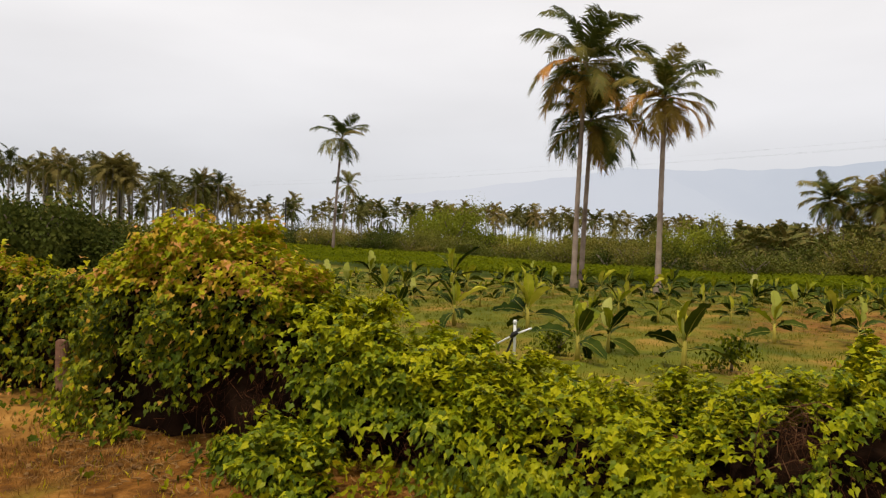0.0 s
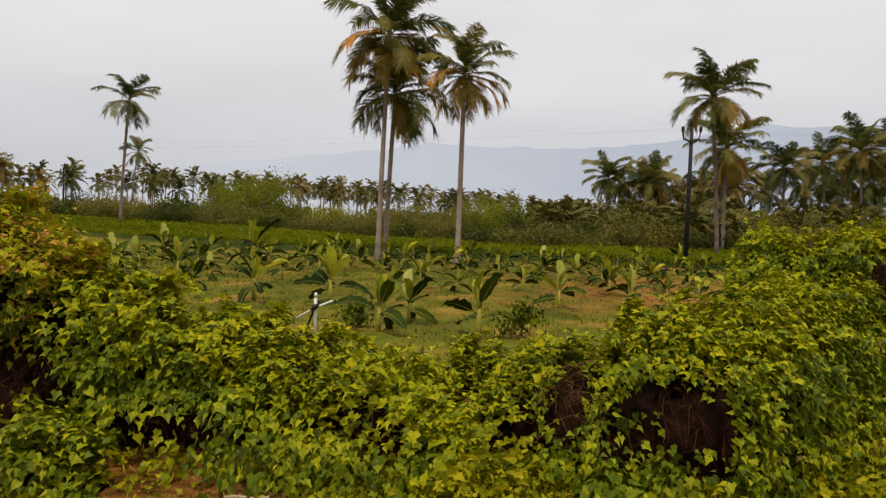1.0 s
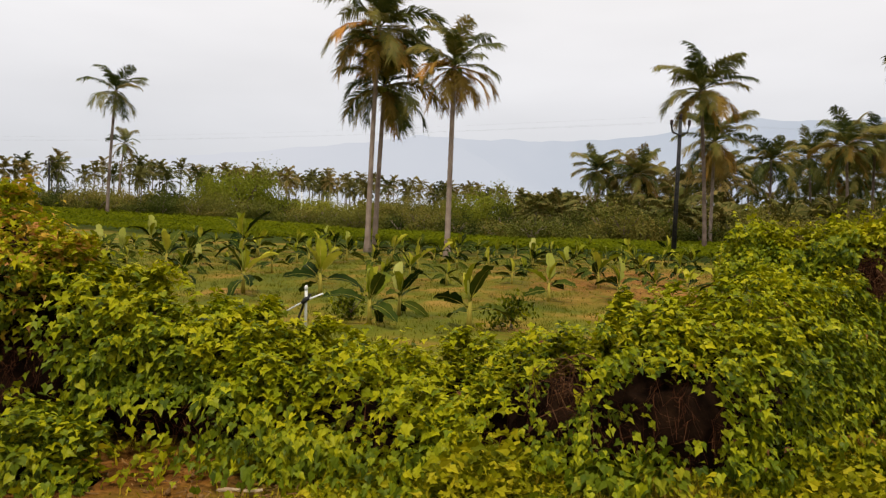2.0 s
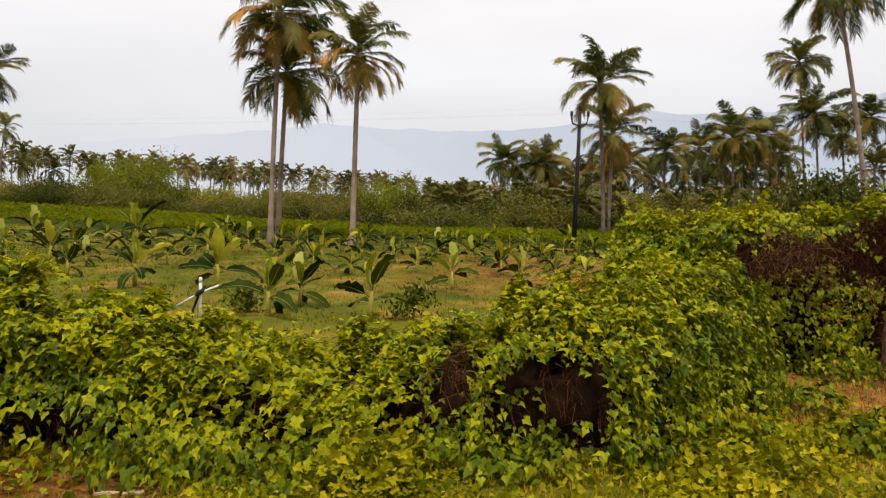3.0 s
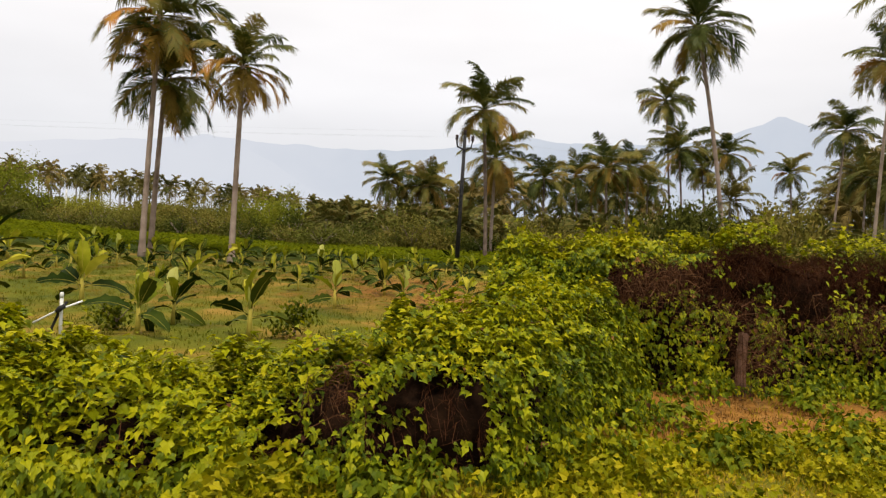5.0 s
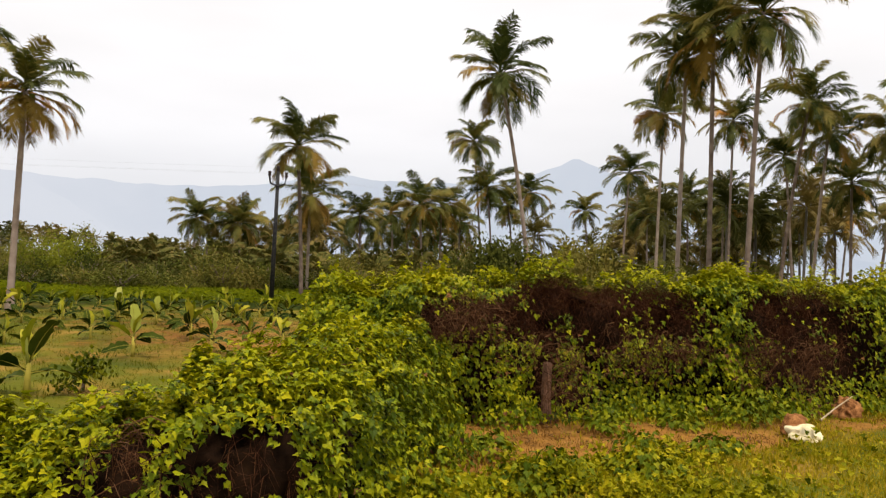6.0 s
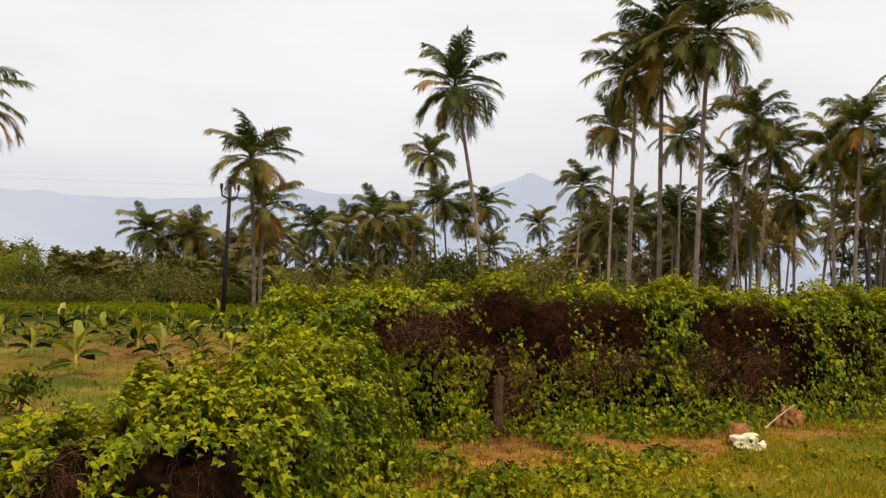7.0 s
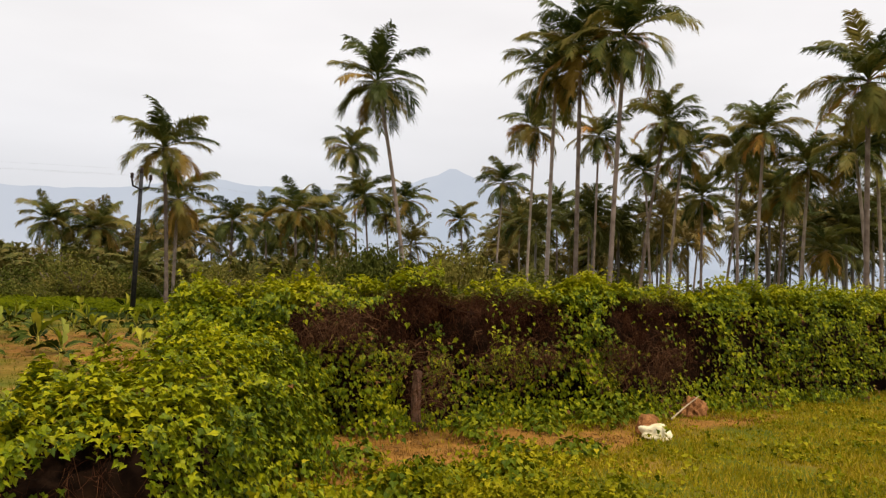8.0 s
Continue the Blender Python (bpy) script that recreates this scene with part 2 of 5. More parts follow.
# a heart-shaped leaf in its own plane: stalk at the origin, tip along -y, folded along the midrib
HEART = np.array([(0, 0, 0), (0.34, 0.16, 0.10), (0.50, -0.16, 0.10), (0.30, -0.58, 0.05), (0, -1.0, -0.10), (-0.30, -0.58, 0.05), (-0.50, -0.16, 0.10), (-0.34, 0.16, 0.10), (0, -0.45, 0.0)])
HEART_F = [(0, 8, 2, 1), (8, 4, 3, 2), (0, 7, 6, 8), (8, 6, 5, 4)]
LOBED = np.array([(0, 0, 0), (0.28, 0.17, 0.09), (0.54, -0.20, 0.10), (0.27, -0.46, 0.05), (0, -1.0, -0.14), (-0.27, -0.46, 0.05), (-0.54, -0.20, 0.10), (-0.28, 0.17, 0.09)])
LOBED_F = [(0, 4, 3), (0, 3, 2, 1), (0, 5, 4), (0, 7, 6, 5)]
KITE = np.array([(0, 0, 0), (0.34, -0.5, 0.06), (0, -1.0, 0), (-0.34, -0.5, 0.06)])
KITE_F = [(0, 3, 2, 1)]
BLADE = np.array([(-0.5, 0, 0), (0.5, 0, 0), (0.3, -0.55, 0.12), (0, -1.0, 0.0)])
BLADE_F = [(0, 1, 2, 3)]


def leaves(places, normals, downs, sizes, shape=HEART, faces=HEART_F, width=1.0):
    """Many leaves: each at a place, facing its normal, its tip along downs. Returns verts and faces."""
    n = normals / np.linalg.norm(normals, axis=1, keepdims=True)
    d = downs - (downs * n).sum(1, keepdims=True) * n
    d /= np.linalg.norm(d, axis=1, keepdims=True) + 1e-9
    s = np.cross(d, n)
    v = places[:, None, :] + sizes[:, None, None] * (width * shape[None, :, 0, None] * s[:, None, :] - shape[None, :, 1, None] * d[:, None, :] + shape[None, :, 2, None] * n[:, None, :])
    k = len(shape)
    off = np.arange(len(places)) * k
    f = [tuple(o + q for q in face) for o in off for face in faces]
    return v.reshape(-1, 3), f


def scatter_leaves(places, size, spread, shape=HEART, faces=HEART_F, up=0.35, gen=rng, normals=None, hang=0.9):
    k = len(places)
    nrm = gen.normal(0, spread, (k, 3)) + (np.array((0, -0.4, up)) if normals is None else normals)
    dwn = gen.normal(0, 0.45 + 0.5 * (hang < 0.5), (k, 3)) + (0, 0, -hang)
    return leaves(places, nrm, dwn, size * gen.uniform(0.6, 1.25, k), shape, faces)


# ---- ground ----
def soil_mask(x, y):
    """1 where bare reddish soil shows."""
    n = field_noise(x, y, 0.9, 3.1) * 0.6 + field_noise(x, y, 2.7, 8.3) * 0.4
    near = smooth(-x + 1.2 * n * smooth(-y, -3.4, -2.0), 1.9, 2.5) * smooth(-y, -6.2, -4.6) * smooth(y + 2.5 * n, -3.2, -1.2) * smooth(x - 2.0 * n, -11.5, -9.5) * smooth(n, -0.75, -0.1)
    lane = smooth(-x, 5.2, 6.6) * smooth(y, 3.0, 4.2) * (1 - smooth(y, 6.0, 7.0))
    patch = 1.5 * np.exp(-((x - 4.2) / 1.6) ** 2 - ((y - 7.7) / 0.85) ** 2) + 0.34 * np.exp(-((y - 7.75) / 0.5) ** 2) * smooth(x, 2.6, 3.4) * (1 - smooth(x, 10, 13)) * smooth(n, -0.2, 0.25) + np.exp(-((x - 3.15) / 0.55) ** 2 - ((y - 7.2) / 0.75) ** 2) + np.exp(-((x - 9.8) / 0.8) ** 2 - ((y - 7.3) / 0.2) ** 2) + np.exp(-((x - 6.8) / 0.6) ** 2 - ((y - 7.1) / 0.35) ** 2) + 1.2 * np.exp(-((x - 5.25) / 0.5) ** 2 - ((y - 8.5) / 0.4) ** 2)
    fieldp = smooth(y, 9, 12) * smooth(n, 0.12, 0.45) * 0.5 + 0.95 * smooth(y, 15, 18) * (1 - smooth(y, 25, 30)) * np.exp(-((x - 2.8) / 3.2) ** 2) * smooth(n, -0.3, 0.1)
    return np.clip(1.0 * near + lane + 2.4 * patch * smooth(n, -0.5, 0.1) + fieldp, 0, 1)


def axis(parts):
    return np.unique(np.concatenate([np.linspace(*p) for p in parts]).round(4))


gx = axis(((-3500, -200, 12), (-200, -30, 18), (-30, -10, 21), (-10, 17, 181), (17, 40, 24), (40, 200, 17), (200, 3500, 12)))
gy = axis(((-3500, -100, 8), (-100, -4, 9), (-4, 2, 13), (2, 12, 68), (12, 45, 67), (45, 200, 32), (200, 3800, 14)))
X, Y = np.meshgrid(gx, gy)
near = (X > -12) & (X < 18) & (Y > 0) & (Y < 46)
Z = terrain(X, Y)
Z = Z + np.where(near, 0.05 * field_noise(X, Y, 0.8, 1.0) + 0.025 * field_noise(X, Y, 3.1, 5.0), 0) * smooth(Y, 0, 3)
nx, ny = len(gx), len(gy)
idx = np.arange(nx * ny).reshape(ny, nx)
faces = np.stack([idx[:-1, :-1], idx[:-1, 1:], idx[1:, 1:], idx[1:, :-1]], -1).reshape(-1, 4)
ground_me = bpy.data.meshes.new("ground")
ground_me.from_pydata(np.stack([X, Y, Z], -1).reshape(-1, 3).tolist(), [], faces.tolist())
ground_me.polygons.foreach_set("use_smooth", np.ones(len(faces), bool))
soil = np.where((X > -14) & (X < 20) & (Y > -4) & (Y < 45), soil_mask(X, Y), 0.0)
at = ground_me.attributes.new("bare_soil", "FLOAT", "POINT")
at.data.foreach_set("value", soil.ravel().astype(np.float32))


bed = smooth(Y, 14, 17) * (1 - smooth(Y, 27, 31)) * np.exp(-((X - 3.0) / 3.0) ** 2)
bed = np.where(bed > 0.02, bed * smooth(field_noise(X, Y, 0.6, 17.0) + 0.6 * field_noise(X, Y, 2.1, 19.0), -0.25, 0.2), 0)
spots = np.where((X > 2.2) & (X < 13) & (Y > 5.5) & (Y < 9.4), soil, 0.0)
track = 0.5 * bed + 0.65 * spots + smooth(-X, 5.6, 6.8) * smooth(Y, 3.7, 4.5) * (1 - smooth(Y, 5.6, 6.4)) * (X > -40)
at = ground_me.attributes.new("track", "FLOAT", "POINT")
at.data.foreach_set("value", track.ravel().astype(np.float32))


def crop_edge(x):
    """How far north the crop reaches."""
    return 51 + 8 * np.exp(-((x + 28) / 13) ** 2)


crop_share = smooth(Y + 0.15 * X, 36, 39) * (1 - smooth(Y - crop_edge(X), 2, 6)) * (1 - smooth(X, 16, 22))
at = ground_me.attributes.new("crop", "FLOAT", "POINT")
at.data.foreach_set("value", crop_share.ravel().astype(np.float32))

GROUND = bpy.data.materials.new("soil_and_turf")
GROUND.use_nodes = True
gn, gl = GROUND.node_tree.nodes, GROUND.node_tree.links
gtc = gn.new("ShaderNodeTexCoord")


def g_noise(scale, detail=6):
    t = gn.new("ShaderNodeTexNoise")
    t.inputs["Scale"].default_value, t.inputs["Detail"].default_value = scale, detail
    gl.new(gtc.outputs["Object"], t.inputs["Vector"])
    return t.outputs["Fac"]


def g_ramp(fac, stops):
    r = gn.new("ShaderNodeValToRGB")
    while len(r.color_ramp.elements) < len(stops):
        r.color_ramp.elements.new(0.5)
    for el, (p, c) in zip(r.color_ramp.elements, stops):
        el.position, el.color = p, (*c, 1)
    gl.new(fac, r.inputs[0])
    return r.outputs[0]


def g_mix(fac, a, b):
    m = gn.new("ShaderNodeMixRGB")
    gl.new(fac, m.inputs[0])
    gl.new(a, m.inputs[1])
    gl.new(b, m.inputs[2])
    return m.outputs[0]


def g_attr(name):
    a = gn.new("ShaderNodeAttribute")
    a.attribute_name = name
    return a.outputs["Fac"]


turf = g_ramp(g_noise(0.55, 8), ((0.32, (0.058, 0.072, 0.004)), (0.50, (0.108, 0.110, 0.006)), (0.61, (0.18, 0.125, 0.015)), (0.73, (0.34, 0.18, 0.042))))
earth = g_ramp(g_noise(5.0, 9), ((0.34, (0.066, 0.025, 0.004)), (0.52, (0.160, 0.062, 0.009)), (0.70, (0.31, 0.135, 0.030))))
green = g_ramp(g_noise(0.09), ((0.35, (0.036, 0.056, 0.004)), (0.65, (0.066, 0.090, 0.007))))
packed = g_ramp(g_noise(3.0, 9), ((0.3, (0.225, 0.105, 0.020)), (0.55, (0.345, 0.165, 0.034)), (0.75, (0.45, 0.24, 0.065))))
ground_col = g_mix(g_attr("crop"), g_mix(g_attr("track"), g_mix(g_attr("bare_soil"), turf, earth), packed), green)
gb = gn["Principled BSDF"]
gl.new(ground_col, gb.inputs["Base Color"])
gb.inputs["Roughness"].default_value = 0.95
gb.inputs["Specular IOR Level"].default_value = 0.1
gbp = gn.new("ShaderNodeBump")
gbp.inputs["Strength"].default_value, gbp.inputs["Distance"].default_value = 0.7, 0.05
gl.new(g_noise(16, 9), gbp.inputs["Height"])
gl.new(gbp.outputs[0], gb.inputs["Normal"])
ground_me.materials.append(GROUND)
tagged(new("ground", ground_me), "dry grass and bare reddish soil of a flat field", "ground", kind="structure")

# ---- far hills ----
# self-glowing backdrop material; distance haze is painted into its pale blue
HILL = bpy.data.materials.new("painted_haze_hillside")
HILL.use_nodes = True
hn, hl = HILL.node_tree.nodes, HILL.node_tree.links
hn.clear()
htc, hz = hn.new("ShaderNodeTexCoord"), hn.new("ShaderNodeTexNoise")
hz.inputs["Scale"].default_value, hz.inputs["Detail"].default_value = 0.0022, 6
hl.new(htc.outputs["Object"], hz.inputs["Vector"])
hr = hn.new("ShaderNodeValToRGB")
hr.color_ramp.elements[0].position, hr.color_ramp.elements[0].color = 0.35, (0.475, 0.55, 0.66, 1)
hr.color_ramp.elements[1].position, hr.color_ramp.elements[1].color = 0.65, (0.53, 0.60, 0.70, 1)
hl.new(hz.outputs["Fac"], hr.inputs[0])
# painted haze: the ridge line and the western end fade to sky colour
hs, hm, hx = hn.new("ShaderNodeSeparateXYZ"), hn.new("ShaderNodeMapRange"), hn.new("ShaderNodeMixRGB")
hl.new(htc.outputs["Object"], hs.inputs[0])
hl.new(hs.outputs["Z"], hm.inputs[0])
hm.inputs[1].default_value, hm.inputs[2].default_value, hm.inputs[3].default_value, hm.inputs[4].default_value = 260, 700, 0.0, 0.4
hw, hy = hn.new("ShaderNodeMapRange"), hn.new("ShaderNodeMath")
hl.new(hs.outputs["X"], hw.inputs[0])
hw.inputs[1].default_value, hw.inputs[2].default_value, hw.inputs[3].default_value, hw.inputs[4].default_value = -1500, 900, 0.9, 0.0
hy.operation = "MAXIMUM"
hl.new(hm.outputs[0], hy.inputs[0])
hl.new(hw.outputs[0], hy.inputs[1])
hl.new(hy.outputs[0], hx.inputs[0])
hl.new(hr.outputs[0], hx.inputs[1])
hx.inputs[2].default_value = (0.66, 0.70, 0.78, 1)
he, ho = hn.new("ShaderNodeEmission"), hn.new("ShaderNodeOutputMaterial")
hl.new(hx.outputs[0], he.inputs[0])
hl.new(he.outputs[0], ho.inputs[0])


def hill_range(name, dist, profile, seed, label):
    """A ridge of hills round the plain: profile gives azimuth (degrees, to the left) and skyline elevation."""
    azs = np.arange(-86, 62, 0.5)
    pa, pe = np.array(sorted(profile)).T
    v, f, rows = [], [], 10
    for a in azs:
        e = np.interp(a, pa, pe)
        e += 0.22 * noise.noise((a * 0.35, seed, 0)) + 0.08 * noise.noise((a * 1.3, seed, 4))
        top = dist * math.tan(radians(max(e, 0.3)))
        for k in range(rows + 1):
            s = k / rows
            d = dist * (0.80 + 0.20 * s) + 60 * noise.noise((a * 0.5, s * 3, seed + 9))
            v.append((-d * math.sin(radians(a)), d * math.cos(radians(a)), top * (s ** 1.4) - 5))
    for i in range(len(azs) - 1):
        for k in range(rows):
            o = i * (rows + 1) + k
            f.append((o, o + 1, o + rows + 2, o + rows + 1))
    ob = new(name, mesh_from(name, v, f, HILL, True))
    return tagged(ob, label, "hills", kind="structure")


hill_range("backdrop", 3600, ((62, 2.6), (40, 3.0), (28, 4.2), (20, 5.2), (15, 5.9), (11, 6.4), (6, 6.2), (0, 6.2), (-5, 6.5), (-9, 7.2), (-13, 7.9), (-18, 7.5), (-23, 7.6), (-27, 8.0), (-29, 8.6), (-31.6, 9.8), (-34.4, 8.7), (-38.5, 6.2), (-45, 5.0), (-53, 4.4), (-58, 3.8), (-62, 2.7), (-75, 2.2), (-86, 2.0)), 2.0, "hills on the horizon with pale blue haze painted in")

hill_range("backdrop", 3100, ((62, 1.0), (30, 2.4), (20, 4.3), (14.8, 5.6), (11.4, 6.5), (9.2, 6.0), (6.5, 4.7), (3.8, 2.9), (0, 2.0), (-8, 1.4), (-24, 3.4), (-28, 5.4), (-30, 6.6), (-33, 6.4), (-37, 4.6), (-44, 3.0), (-60, 1.6), (-86, 1.0)), 5.0, "nearer hill slope with blue haze painted in")

# ---- coconut palms ----
LIFTS = (84, 66, 46, 26, 6, -16, -38, -58)


def frond_mesh(name, lift, length, mat, leaflets, seed, broad=1.0, wide=0.046):
    """One palm frond: an arching midrib with two ranks of drooping leaflets, bunched and torn by the wind; it starts at the origin and reaches along +x."""
    g = np.random.default_rng(seed)
    n = 12
    bend = max(14.0, min(72.0, lift + 82.0)) * g.uniform(0.75, 1.1)
    ang = radians(lift) - np.linspace(0, 1, n) ** 1.5 * radians(bend)
    step = length / (n - 1)
    pts = np.zeros((n, 3))
    sway = g.uniform(-0.16, 0.16)
    for i in range(1, n):
        pts[i] = pts[i - 1] + step * np.array((math.cos(ang[i]), sway * i / n, math.sin(ang[i])))
    pile = Pile().add(*tube(pts[::2], np.linspace(0.045, 0.008, len(pts[::2])), 4, False))
    twist = g.uniform(-0.9, 0.9)
    for side in (-1, 1):
        tear, rate = g.uniform(0, 6.28), g.uniform(11, 17)
        for k in range(leaflets):
            s = 0.14 + 0.86 * (k + g.uniform(-0.5, 1.3)) / leaflets
            s = min(max(s + 0.012 * math.sin(rate * 2.3 * s + tear), 0.12), 1.0)
            if g.uniform() < 0.06:
                continue
            q = s * (n - 1)
            i = min(int(q), n - 2)
            p = pts[i] + (pts[i + 1] - pts[i]) * (q - i)
            t = (pts[i + 1] - pts[i]) / step
            up = np.array((-t[2], 0, t[0]))
            # the blade turns about the midrib towards the tip
            w = twist * s + (0.25 if side > 0 else -0.25) * math.sin(rate * s + tear)
            across = math.cos(w) * np.array((0, side, 0)) + math.sin(w) * up * side
            ln = length * 0.35 * broad * (0.38 + 0.76 * math.sin(math.pi * min(s * 0.82 + 0.10, 1))) * g.uniform(0.7, 1.12)
            hang = 0.26 + 0.40 * s + g.normal(0, 0.08) + 0.10 * math.sin(rate * s + tear)
            out = across * (0.78 - 0.26 * s) + t * (0.50 + 0.30 * s + g.normal(0, 0.06)) + up * 0.12
            e = t * wide
            mid = p + out * ln * 0.5 + np.array((0, 0, -0.20 * hang * ln))
            tip = p + out * ln * 0.88 + np.array((g.normal(0, 0.04), g.normal(0, 0.04), -0.80 * hang * ln))
            pile.add((p - e, p + e, mid + e * 1.1, mid - e * 1.1, tip), ((0, 1, 2, 3), (3, 2, 4)))
    return pile.mesh(name, mat)


FRONDS = [[frond_mesh("frond", a, 3.25, FROND, 84, 100 * j + i, 0.92, 0.027) for j in range(5)] for i, a in enumerate(LIFTS)]
NUT = material("coconut", ((0.3, (0.10, 0.13, 0.02)), (0.7, (0.26, 0.22, 0.05))), 5, 0.5, 3, 0.1, vary=0.5)


def ball(r, squash=1.0, seg=8, rings=6):
    v, f = [(0, 0, r * squash)], []
    for i in range(1, rings):
        p = math.pi * i / rings
        for k in range(seg):
            w = 2 * math.pi * k / seg
            v.append((r * math.sin(p) * math.cos(w), r * math.sin(p) * math.sin(w), r * squash * math.cos(p)))
    v.append((0, 0, -r * squash))
    for k in range(seg):
        f.append((0, 1 + k, 1 + (k + 1) % seg))
        for i in range(rings - 2):
            o = 1 + i * seg
            f.append((o + k, o + seg + k, o + seg + (k + 1) % seg, o + (k + 1) % seg))
        o = 1 + (rings - 2) * seg
        f.append((o + k, len(v) - 1, o + (k + 1) % seg))
    return v, f


NUT_MESH = Pile().add(*ball(0.13, 1.25)).mesh("coconut", NUT, True)


def trunk_mesh(height, dx, dy, r0, r1, mat, rings=34, sides=9, curve=0.25):
    s = np.linspace(0, 1, rings)
    bend = s ** 1.5 * (1 - curve) + s * curve
    pts = np.stack([dx * bend, dy * bend, height * s - 0.25 * (s == 0)], 1)
    rad = r0 + (r1 - r0) * s ** 0.7 + 0.07 * np.exp(-s * 22)
    rad *= 1 + 0.045 * ((np.arange(rings) % 2) * 2 - 1)
    return Pile().add(*tube(pts, rad, sides)).mesh("trunk", mat, True)


def coconut_palm(x, y, height, dx, dy, length, old=0.3, seed=0, label="", count=26, wind=0.0):
    """A tall palm > trunk, each frond, coconuts."""
    g = np.random.default_rng(seed + 500)
    z = float(terrain(x, y))
    tree = empty("coconut_palm", pose(x, y, z), label or "tall coconut palm with a slim grey trunk in the field", "palm tree", "coconut palms")
    put("trunk", trunk_mesh(height - 0.1, dx, dy, 0.138, 0.10, TRUNK), tree)
    top = Matrix.Translation((dx, dy, height - 0.1))
    k = length / 3.2
    turn = g.uniform(0, 360)
    for i in range(count):
        s = (i + 0.5) / count
        lift = 88 - 136 * s ** 0.98 + g.normal(0, 9)
        kind = int(np.argmin([abs(lift - a) for a in LIFTS]))
        turn += 137.5 + g.normal(0, 9)
        sc = k * g.uniform(0.86, 1.1) * (1.12, 1.12, 1.08, 1.05, 1.02, 0.98, 0.92, 0.84)[kind]
        me = FRONDS[kind][int(g.integers(5))]
        f = put("frond", me, tree, top @ pose(0, 0, 0.12 - 0.4 * s, g.normal(0, 10), -(lift - LIFTS[kind]), turn) @ Matrix.Scale(sc, 4))
        if kind > 2 and g.uniform() < old * (0.4 if kind < 5 else 0.9):
            f.material_slots[0].link = "OBJECT"
            f.material_slots[0].material = FROND_OLD
    for i in range(int(g.integers(3, 7))):
        w = g.uniform(0, 2 * math.pi)
        put("coconut", NUT_MESH, tree, top @ pose(0.24 * math.cos(w), 0.24 * math.sin(w), -0.25 - 0.2 * g.uniform()))
    return tree


